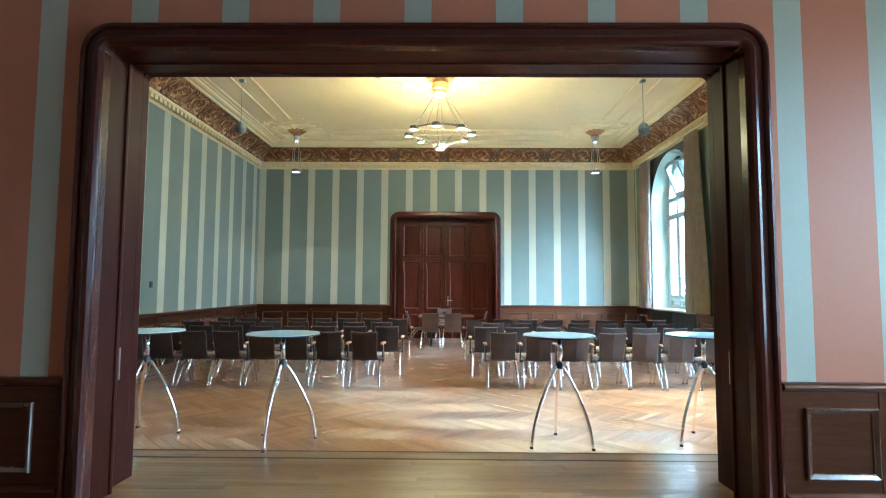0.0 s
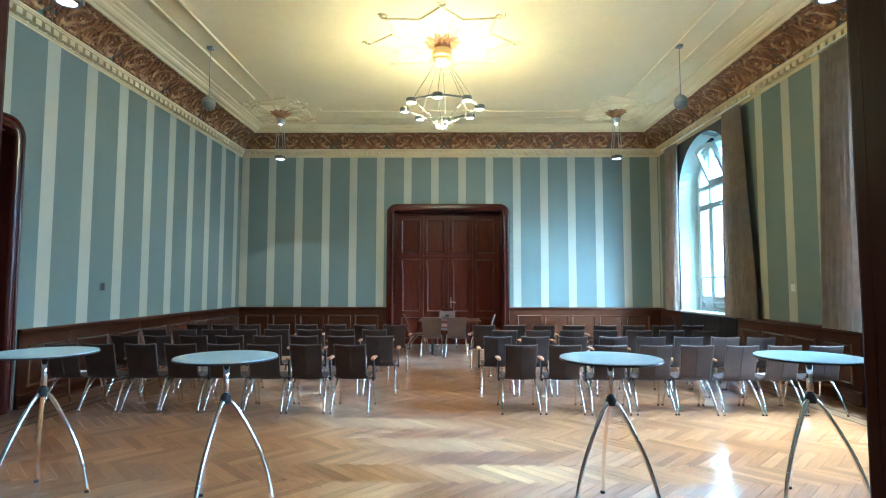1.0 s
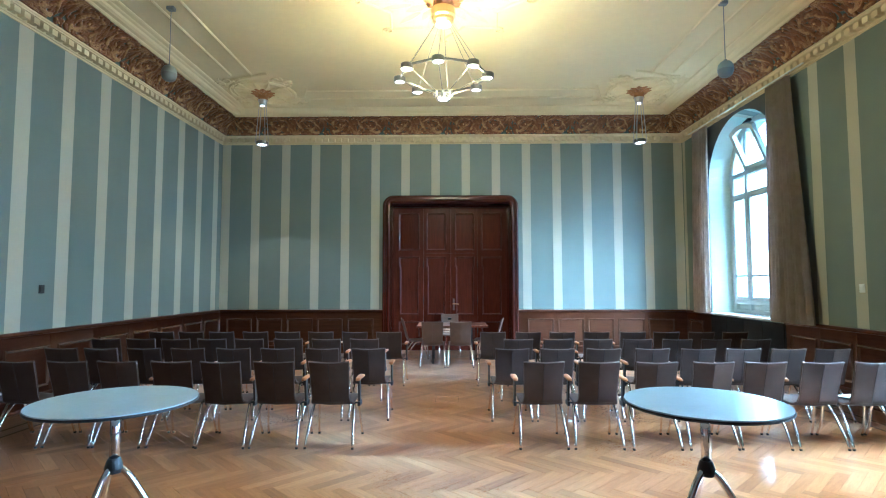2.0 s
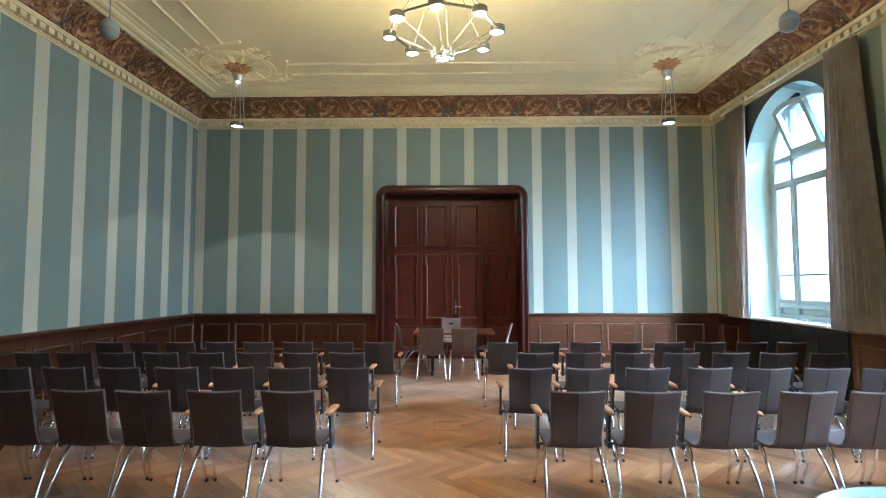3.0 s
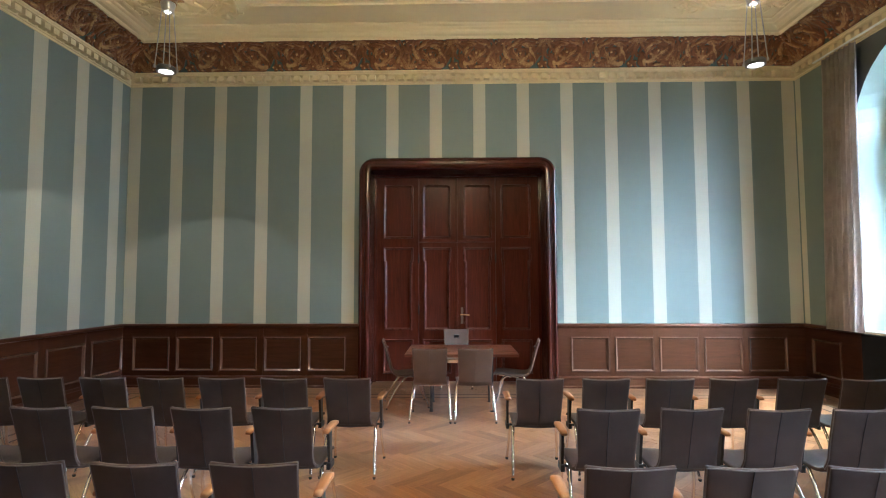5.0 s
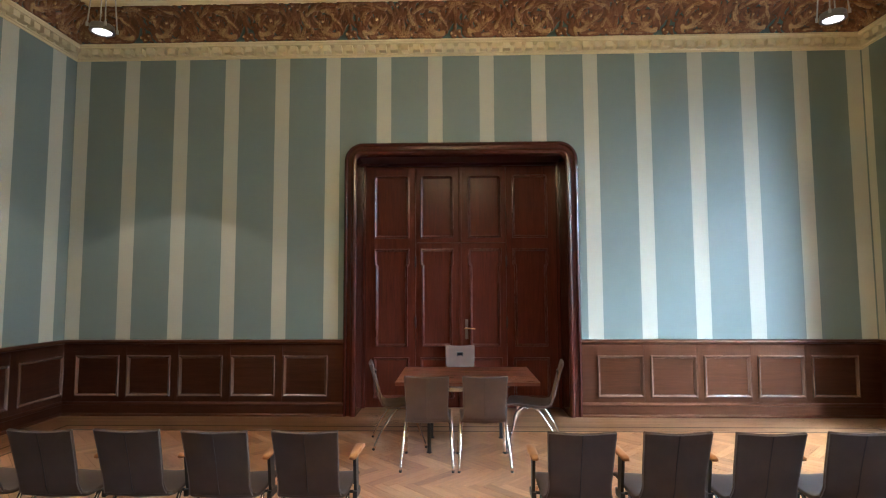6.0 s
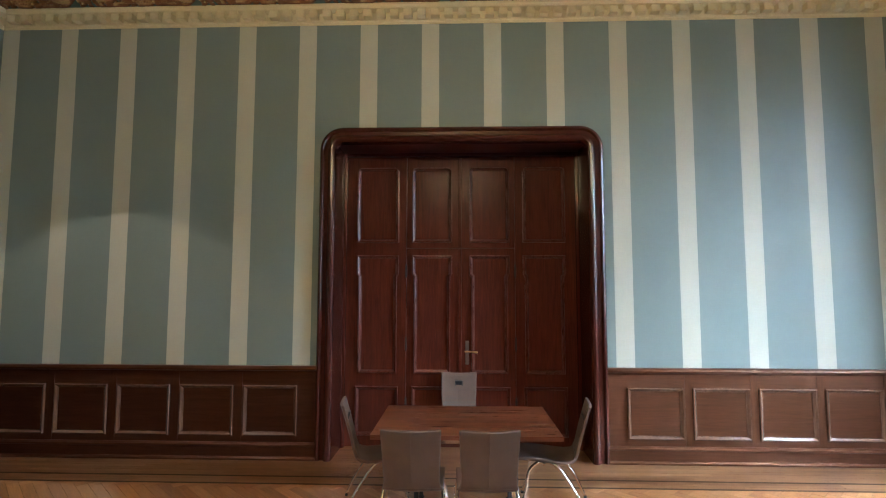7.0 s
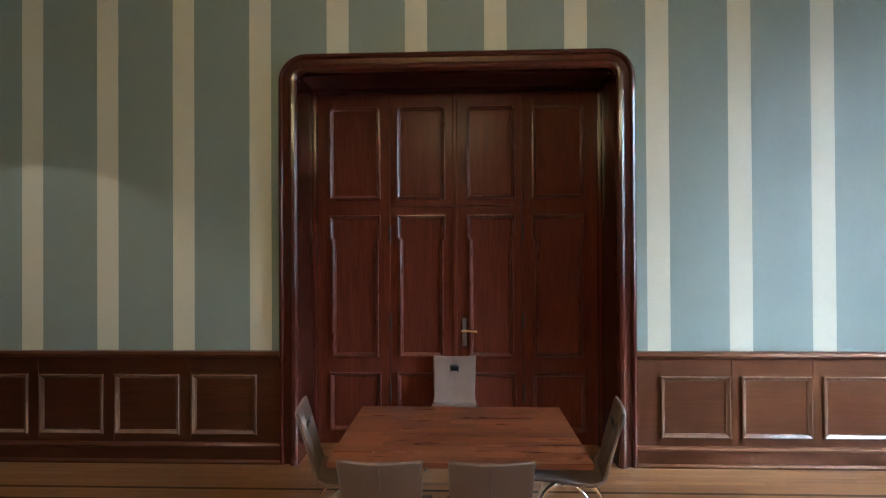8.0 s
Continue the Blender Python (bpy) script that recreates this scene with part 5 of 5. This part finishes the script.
def make_chair(name, m, material, arm, label, group, hole=False):
    """Upholstered shell chair on chromed legs. arm: -1, 0 or 1, the side of its armrest. Faces local +y."""
    ch = tagged(thing(name, m), label, "chair", group)
    shell_part("seat", 0.0, 6.0, 8, ch, material)
    bk = shell_part("backrest", 6.0, 11.0, 8, ch, material)
    bm = bmesh.new()
    line = [6.2 + 4.75 * j / 12 for j in range(13)]
    tube(bm, [shell_back(k, 0.0, 0.0235) for k in line], 0.0032, 5)
    tube(bm, [shell_point(k, 0.0) for k in line], 0.0028, 5)
    part("seam", bm, M_SEAM if arm else material, bk, "stitched centre seam")
    bm = bmesh.new()
    line = [shell_back(6.0 + 4.9 * j / 8, -0.985, 0.0215) for j in range(9)] + [shell_back(10.95, -1 + 2 * j / 8, 0.0215) for j in range(1, 8)] + [shell_back(10.9 - 4.9 * j / 8, 0.985, 0.0215) for j in range(9)]
    tube(bm, line, 0.0035, 5)
    part("piping", bm, M_PIPING, bk, "edge piping, paler for the lit rim")
    if hole:
        bm = bmesh.new()
        c = shell_point(9.6, 0.0)
        s = Matrix.Translation(c + Vector((0, 0.006, 0))) @ Matrix.Rotation(radians(-17), 4, "X")
        for a0, b0, a1, b1 in ((-0.040, -0.034, 0.040, -0.024), (-0.040, 0.024, 0.040, 0.034), (-0.040, -0.024, -0.030, 0.024), (0.030, -0.024, 0.040, 0.024)):
            box(bm, a0, -0.006, b0, a1, 0.010, b1)
        bm.transform(s)
        part("grip_frame", bm, M_BLACK, bk, "black frame of the grip hole")
        bm = bmesh.new()
        box(bm, -0.030, -0.006, -0.024, 0.030, 0.004, 0.024)
        bm.transform(s)
        part("grip_hole", bm, M_DARKGREY, bk, "dark grip hole")
    # legs: two bowed pairs, joined under the seat
    for sx in (-1, 1):
        for foot, knee in ((-0.300, -0.125), (0.215, 0.135)):
            bm = bmesh.new()
            pts = curve([(sx * 0.150, 0.02, 0.385), (sx * 0.188, 0.02 + 0.25 * foot, 0.382), (sx * 0.204, knee, 0.315), (sx * 0.216, 0.76 * foot, 0.16), (sx * 0.226, foot, 0.012)], 5)
            tube(bm, pts, 0.0142, 10, 0.0118)
            leg = part("leg", bm, M_CHROME, ch, smooth=True)
            bm = bmesh.new()
            lathe(bm, [(0.0, 0.0), (0.012, 0.0), (0.0145, 0.016), (0.0, 0.018)], (sx * 0.226, foot, 0), 10)
            part("foot_glide", bm, M_BLACK, leg)
    bm = bmesh.new()
    tube(bm, [(-0.19, 0.02, 0.378), (0.19, 0.02, 0.378)], 0.012, 10)
    tube(bm, [(-0.15, -0.12, 0.385), (-0.15, 0.16, 0.395)], 0.010, 8)
    tube(bm, [(0.15, -0.12, 0.385), (0.15, 0.16, 0.395)], 0.010, 8)
    part("seat_frame", bm, M_CHROME, ch, smooth=True)
    if arm:
        x = arm * 0.245
        bm = bmesh.new()
        path = [(Vector((x, -0.17, 0.622)), 0.02), (Vector((x, -0.13, 0.629)), 0.026), (Vector((x, 0.05, 0.631)), 0.030), (Vector((x, 0.085, 0.627)), 0.026), (Vector((x, 0.10, 0.619)), 0.018)]
        rows = []
        for p, w in path:
            rows.append([bm.verts.new(p + Vector((a * w, 0, b * 0.011))) for a, b in ((-1, -0.7), (-0.9, 0.7), (-0.5, 1), (0.5, 1), (0.9, 0.7), (1, -0.7), (0.6, -1), (-0.6, -1))])
        for a, b in zip(rows, rows[1:]):
            for i in range(8):
                bm.faces.new((a[i], a[(i + 1) % 8], b[(i + 1) % 8], b[i]))
        bm.faces.new(rows[0]), bm.faces.new(rows[-1][::-1])
        part("armrest", bm, M_PAD, ch, "light wooden armrest", True)
        bm = bmesh.new()
        hexa(bm, [(x - 0.009, -0.075, 0.37), (x + 0.009, -0.075, 0.37), (x + 0.009, -0.02, 0.37), (x - 0.009, -0.02, 0.37), (x - 0.009, -0.12, 0.617), (x + 0.009, -0.12, 0.617), (x + 0.009, -0.045, 0.617), (x - 0.009, -0.045, 0.617)])
        box(bm, x - 0.014, -0.10, 0.355, x + 0.014, 0.01, 0.40, 0.006)
        part("armrest_post", bm, M_BLACK, ch, "flat black armrest post")
        bm = bmesh.new()
        tube(bm, [(arm * 0.16, -0.03, 0.375), (x, -0.03, 0.375)], 0.010, 8)
        part("armrest_link", bm, M_BLACK, ch)
    return ch


GREY = "grey-brown upholstered shell chair with one wooden armrest on chromed legs"
# rows: top-of-back line, side of the aisle, seats from the aisle outwards
ROWS = (
    (7.91, -1, (-1.15, -1.68, -2.19, -2.68, -3.19, -3.67, -4.17, -4.63)),
    (7.91, 1, (0.875, 1.405, 1.935, 2.465, 2.965, 3.48, 3.98, 4.47)),
    (8.93, -1, (-0.95, -1.47, -1.99, -2.505, -3.02, -3.53, -4.02, -4.49)),
    (8.93, 1, (0.69, 1.207, 1.735, 2.29, 2.80, 3.31, 3.80, 4.29)),
    (9.96, -1, (-1.153, -1.663, -2.185, -2.703, -3.208, -3.70, -4.19, -4.66)),
    (9.96, 1, (0.898, 1.416, 1.942, 2.468, 2.999, 3.51, 4.02)),
    (10.99, -1, (-0.943, -1.47, -2.00, -2.505, -3.01, -3.52, -3.99, -4.46)),
    (10.99, 1, (0.635, 1.166, 1.69, 2.214, 2.764, 3.264, 3.79, 4.29)),
)
proto = {}
rng = random.Random(4)
for yb, side, seats in ROWS:
    for x in seats:
        at = pose(x, yb + 0.32 + rng.uniform(-0.012, 0.012), 0, 0, 0, rng.uniform(-1.6, 1.6))
        if side not in proto:
            proto[side] = make_chair("row_chair", at, M_FABRIC, -side, GREY, "rows of chairs")
        else:
            copy_thing(proto[side], at)

# table group
TAUPE = "taupe upholstered shell chair on chromed legs drawn up to the table"
LARGER = Matrix.Diagonal((1.04, 1.04, 1.035, 1))
t0 = make_chair("table_chair", pose(-0.350, 13.03, 0) @ LARGER, M_FABRIC_T, 0, TAUPE, "chairs round the table", True)
copy_thing(t0, pose(0.165, 13.03, 0, 0, 0, 1.5))
for m, text in ((pose(-0.66, 13.64, 0, 0, 0, -80), "taupe shell chair at the table's end, turned sideways"), (pose(0.70, 13.67, 0, 0, 0, 80), "taupe shell chair at the table's end, turned sideways"), (pose(-0.04, 14.86, 0, 0, 0, 180), "taupe shell chair standing before the closed door")):
    copy_thing(t0, m)["label"] = text


def table():
    tb = tagged(thing("table", pose(0.02, 13.41, 0)), "rectangular red-brown wooden table on black legs", "table")
    bm = bmesh.new()
    box(bm, -0.676, -0.486, 0.719, 0.676, 0.486, 0.740)
    top = part("tabletop", bm, M_TABLE, tb, "glued wooden strips")
    rs = random.Random(8)
    y = -0.49
    n = 13
    w = 0.98 / n
    for j in range(n):
        x = -0.68
        while x < 0.679:
            ln = min(rs.uniform(0.18, 0.55), 0.68 - x)
            if 0.68 - (x + ln) < 0.08:
                ln = 0.68 - x
            bm = bmesh.new()
            box(bm, x + 0.0003, y + j * w + 0.0003, 0.722, x + ln - 0.0003, y + (j + 1) * w - 0.0003, 0.752)
            part("strip", bm, M_TABLE, top)
            x += ln
    for sx in (-1, 1):
        for y in (-0.13, 0.40):
            bm = bmesh.new()
            box(bm, sx * 0.378 - 0.017, y - 0.017, 0.012, sx * 0.378 + 0.017, y + 0.017, 0.70, 0.004)
            leg = part("leg", bm, M_BLACK, tb)
            bm = bmesh.new()
            lathe(bm, [(0.0, 0.0), (0.026, 0.0), (0.028, 0.008), (0.018, 0.016), (0.0, 0.016)], (sx * 0.378, y, 0), 12)
            part("foot", bm, M_BLACK, leg)
        bm = bmesh.new()
        box(bm, sx * 0.378 - 0.02, -0.40, 0.69, sx * 0.378 + 0.02, 0.43, 0.722, 0.004)
        part("cross_rail", bm, M_BLACK, tb)
    bm = bmesh.new()
    box(bm, -0.361, -0.145, 0.60, 0.361, -0.118, 0.64, 0.004)
    part("stretcher", bm, M_CHROME, tb, "chromed stretcher")
    bm = bmesh.new()
    box(bm, -0.361, 0.388, 0.60, 0.361, 0.415, 0.64, 0.004)
    part("stretcher", bm, M_CHROME, tb, "chromed stretcher")


def strips():
    m = mat("red-brown strip wood", (0.2, 0.07, 0.03), 0.3, 0.0, 0.25)
    k = Nodes(m)
    v = k.coord((1.2, 16, 16))
    g = k.noise(v, 2.0, 6, 0.6, 0.8)
    info = k.add("ShaderNodeObjectInfo")
    tone = k.ramp(info.outputs["Random"], [(0.0, (0.085, 0.023, 0.010)), (0.6, (0.155, 0.047, 0.019)), (1.0, (0.22, 0.080, 0.033))])
    k.colour(k.mix(k.math("MULTIPLY", g, 0.7), tone, (0.45, 0.35, 0.3), "MULTIPLY"))
    k.rough(g, 0.22, 0.36)
    return m


M_TABLE = strips()
table()


def bar_table(x, y, turn):
    tb = tagged(thing("bar_table", pose(x, y, 0, 0, 0, turn)), "round pale grey standing table on three bowed chromed legs", "bar table", "standing tables")
    R = 0.345
    bm = bmesh.new()
    lathe(bm, [(0.0, 1.016), (R - 0.006, 1.016), (R - 0.004, 1.032), (0.0, 1.0325)], (0, 0, 0), 64)
    top = part("tabletop", bm, M_TOP, tb)
    bm = bmesh.new()
    lathe(bm, [(R - 0.012, 1.0145), (R - 0.002, 1.0155), (R, 1.021), (R - 0.002, 1.0265), (R - 0.012, 1.028)], (0, 0, 0), 64)
    part("edge_band", bm, M_BLACK, top, "black edge band")
    bm = bmesh.new()
    lathe(bm, [(0.0, 0.998), (0.09, 0.998), (0.10, 1.012), (0.0, 1.0135)], (0, 0, 0), 24)
    part("top_plate", bm, M_BLACK, tb)
    bm = bmesh.new()
    tube(bm, [(0, 0, 0.75), (0, 0, 1.003)], 0.021, 16)
    part("column", bm, M_CHROME, tb, smooth=True)
    bm = bmesh.new()
    lathe(bm, [(0.0, 0.71), (0.034, 0.71), (0.040, 0.73), (0.030, 0.765), (0.024, 0.775), (0.0, 0.775)], (0, 0, 0), 18)
    part("hub", bm, M_BLACK, tb, "black moulded hub")
    for k in range(3):
        a = radians(90 + 120 * k)
        c, s = math.cos(a), math.sin(a)
        bm = bmesh.new()
        pts = curve([(0.018 * c, 0.018 * s, 0.735), (0.075 * c, 0.075 * s, 0.672), (0.205 * c, 0.205 * s, 0.43), (0.285 * c, 0.285 * s, 0.215), (0.325 * c, 0.325 * s, 0.01)], 6)
        tube(bm, pts, 0.0155, 12, 0.0145)
        leg = part("leg", bm, M_CHROME, tb, smooth=True)
        bm = bmesh.new()
        lathe(bm, [(0.0, 0.0), (0.017, 0.0), (0.017, 0.016), (0.0, 0.017)], (0.325 * c, 0.325 * s, 0), 12)
        part("foot_glide", bm, M_BLACK, leg)


for x, y, turn in ((-2.96, 5.48, 40), (-1.52, 5.27, -70), (1.14, 5.27, -4), (2.57, 5.38, -5)):
    bar_table(x, y, turn)


# ---- small things ----
def wall_switch(m, material, label):
    sw = tagged(thing("wall_switch", m), label, "switch", "wall switches")
    bm = bmesh.new()
    box(bm, -0.045, -0.010, -0.055, 0.045, 0.0, 0.055, 0.004)
    part("cover", bm, material, sw)
    bm = bmesh.new()
    box(bm, -0.030, -0.016, -0.032, 0.030, -0.009, 0.032, 0.003)
    part("rocker", bm, material, sw)


wall_switch(pose(-XW, 9.58, 1.49, 0, 0, 90), M_BLACK, "dark grey plastic switch on the striped wall")
wall_switch(pose(XW, 9.72, 1.49, 0, 0, -90), M_WHITE, "white plastic switch on the striped wall")


def floor_box():
    fb = tagged(thing("floor_box", pose(-0.055, 10.09, 0)), "square wood-topped floor socket lid with a thin metal rim", "floor socket")
    bm = bmesh.new()
    for a in ((-0.155, -0.17, 0.155, -0.167), (-0.155, 0.167, 0.155, 0.17), (-0.155, -0.167, -0.152, 0.167), (0.152, -0.167, 0.155, 0.167)):
        box(bm, a[0], a[1], 0.0, a[2], a[3], 0.003)
    part("rim", bm, M_JOINT, fb)


floor_box()
bm = bmesh.new()
lathe(bm, [(0.0, 0.001), (0.052, 0.001), (0.055, 0.004), (0.050, 0.010), (0.020, 0.013), (0.0, 0.013)], (1.32, 8.97, 0), 24)
tagged(part("floor_disc", bm, M_WHITE), "small flat round white disc lying on the parquet", "disc")
for i, (x, y, a) in enumerate(((-4.63, 8.27, 12), (-3.53, 9.28, -8), (3.98, 8.27, 20))):
    bm = bmesh.new()
    box(bm, -0.105, -0.07, 0.0, 0.105, 0.07, 0.003)
    bm.transform(pose(x, y, 0.431, 0, 0, a))
    tagged(part("leaflet", bm, M_PAPER), "white paper leaflet lying on a chair seat", "leaflet", "leaflets")


# ---- floor ----
FX, FY0, FY1 = 4.56, 5.02, 14.06
PL, PW = 0.552, 0.092


def clip(poly, x0, y0, x1, y1):
    for axis, lim, sign in ((0, x0, 1), (0, x1, -1), (1, y0, 1), (1, y1, -1)):
        out = []
        for i, p in enumerate(poly):
            q = poly[(i + 1) % len(poly)]
            a, b = sign * (p[axis] - lim), sign * (q[axis] - lim)
            if a >= 0:
                out.append(p)
            if (a >= 0) != (b >= 0):
                t = a / (a - b)
                out.append(tuple(p[k] + (q[k] - p[k]) * t for k in range(len(p))))
        poly = out
        if len(poly) < 3:
            return []
    return poly


class Strips:
    """Collects parquet strips into one mesh, each with its own grain direction in the UVs."""
    def __init__(self):
        self.v, self.f, self.uv = [], [], []

    def add(self, poly, top):
        n, b = len(poly), len(self.v)
        self.v += [(p[0], p[1], top) for p in poly] + [(p[0], p[1], -0.004) for p in poly]
        self.f.append(tuple(b + i for i in range(n)))
        self.uv += [(p[2], p[3]) for p in poly]
        for i in range(n):
            j = (i + 1) % n
            self.f.append((b + j, b + i, b + n + i, b + n + j))
            self.uv += [(poly[j][2], poly[j][3]), (poly[i][2], poly[i][3]), (poly[i][2], poly[i][3]), (poly[j][2], poly[j][3])]

    def build(self, name, material, parent):
        me = bpy.data.meshes.new(name)
        me.from_pydata(self.v, [], self.f)
        layer = me.uv_layers.new(name="grain")
        layer.data.foreach_set("uv", [c for p in self.uv for c in p])
        me.update()
        return tagged(finish(name, me, material, parent), kind="stuff")


floor = thing("floor", None, label="herringbone oak parquet floor with dark inlaid border lines", category="floor", kind="structure")
bm = bmesh.new()
box(bm, -6.0, -4.4, -0.2, 6.0, Y1 + 0.6, -0.003)
part("bed", bm, M_JOINT, floor)

field, border = Strips(), Strips()
rng = random.Random(21)
c45 = math.cos(math.pi / 4)
n = 6
near = []
proto_strip = {}
cx0, cy0 = 0.0, 9.265


def to_world(u, v):
    return (cx0 + (u + v) * c45 * PW, cy0 + (v - u) * c45 * PW)


span = 120
for r in range(-span, span):
    for kk in range(-span // (2 * n) - 2, span // (2 * n) + 3):
        g = 0.012
        a = r + 2 * n * kk
        for upright in (False, True):
            if not upright:
                u0, v0, u1, v1 = a, r, a + n, r + 1
            else:
                u0, v0, u1, v1 = r, r - 2 * n + 1 + 2 * n * kk, r + 1, r - n + 1 + 2 * n * kk
            cu, cv = (u0 + u1) / 2, (v0 + v1) / 2
            wx, wy = to_world(cu, cv)
            if abs(wx) > FX + 0.4 or wy < FY0 - 0.4 or wy > FY1 + 0.4:
                continue
            corners = [(u0 + g, v0 + g), (u1 - g, v0 + g), (u1 - g, v1 - g), (u0 + g, v1 - g)]
            poly = []
            for u, v in corners:
                x, y = to_world(u, v)
                du, dv = (u - u0) * PW, (v - v0) * PW
                poly.append((x, y, dv, du) if upright else (x, y, du, dv))
            whole = all(abs(p[0]) < FX and FY0 < p[1] < FY1 for p in poly)
            if whole and abs(wx) < 1.2 and 8.0 < wy < 12.8 and len(near) < 300:
                near.append((upright, wx, wy))
            else:
                poly = clip(poly, -FX, FY0, FX, FY1)
                if poly:
                    field.add(poly, rng.uniform(-0.0006, 0.0006))


def boards(x0, y0, x1, y1, along_x, width=0.068, length=(0.5, 1.3)):
    """Straight boards filling a rectangle."""
    lo, hi = (y0, y1) if along_x else (x0, x1)
    count = max(1, round((hi - lo) / width))
    w = (hi - lo) / count
    for j in range(count):
        a, end = (x0, x1) if along_x else (y0, y1)
        s = a - rng.uniform(0, length[0])
        while s < end:
            e = s + rng.uniform(*length)
            p, q = max(a, s) + 0.0006, min(end, e) - 0.0006
            if q - p > 0.01:
                b0, b1 = lo + j * w + 0.0007, lo + (j + 1) * w - 0.0007
                if along_x:
                    poly = [(p, b0, 0, 0), (q, b0, q - p, 0), (q, b1, q - p, w), (p, b1, 0, w)]
                else:
                    poly = [(b0, p, 0, 0), (b1, p, 0, w), (b1, q, q - p, w), (b0, q, q - p, 0)]
                border.add(poly, rng.uniform(-0.0005, 0.0005))
            s = e


LINE = 0.032
X2, YB2, YT2 = FX + LINE + 0.165, FY0 - LINE - 0.165, FY1 + LINE + 0.165
X3, YB3, YT3 = X2 + LINE, YB2 - LINE, YT2 + LINE
# light band between the two lines
boards(-X2, YB2, X2, FY0 - LINE, True, 0.055)
boards(-X2, FY1 + LINE, X2, YT2, True, 0.055)
boards(-X2, FY0 - LINE, -FX - LINE, FY1 + LINE, False, 0.055)
boards(FX + LINE, FY0 - LINE, X2, FY1 + LINE, False, 0.055)
# outer border to the walls, through the opening and over the anteroom
boards(-XW, YT3, XW, Y1 + 0.5, True)
boards(-XW, Y0, -X3, YT3, False)
boards(X3, Y0, XW, YT3, False)
boards(-X3, Y0, X3, YB3, True)
boards(-5.0, -4.2, 5.0, Y0, True)
for a in ((-FX - LINE, FY0 - LINE, FX + LINE, FY0), (-FX - LINE, FY1, FX + LINE, FY1 + LINE), (-FX - LINE, FY0, -FX, FY1), (FX, FY0, FX + LINE, FY1),
          (-X3, YB3, X3, YB2), (-X3, YT2, X3, YT3), (-X3, YB2, -X2, YT2), (X2, YB2, X3, YT2)):
    bm = bmesh.new()
    box(bm, a[0], a[1], -0.004, a[2], a[3], 0.0002)
    part("inlay_line", bm, M_INLAY, floor, "thin dark inlaid strip")
field.build("parquet_field", M_PARQUET, floor)
border.build("border_boards", M_BOARDS, floor)
for upright, wx, wy in near:
    if upright not in proto_strip:
        me = bpy.data.meshes.new("parquet_strip")
        h, w = PL / 2 - 0.0008, PW / 2 - 0.0008
        co = [(-h, -w), (h, -w), (h, w), (-h, w)]
        me.from_pydata([(*p, 0.0) for p in co] + [(*p, -0.004) for p in co], [], [(0, 1, 2, 3), (1, 0, 4, 5), (2, 1, 5, 6), (3, 2, 6, 7), (0, 3, 7, 4)])
        layer = me.uv_layers.new(name="grain")
        layer.data.foreach_set("uv", [c for f in me.polygons for i in f.vertices for c in (me.vertices[i].co.x + 0.3, me.vertices[i].co.y + 0.05)])
        me.materials.append(M_PARQUET)
        proto_strip[upright] = me
    o = new("parquet_strip", proto_strip[upright])
    o.parent = floor
    o.matrix_local = pose(wx, wy, rng.uniform(-0.0005, 0.0005), 0, 0, 45 if upright else -45)
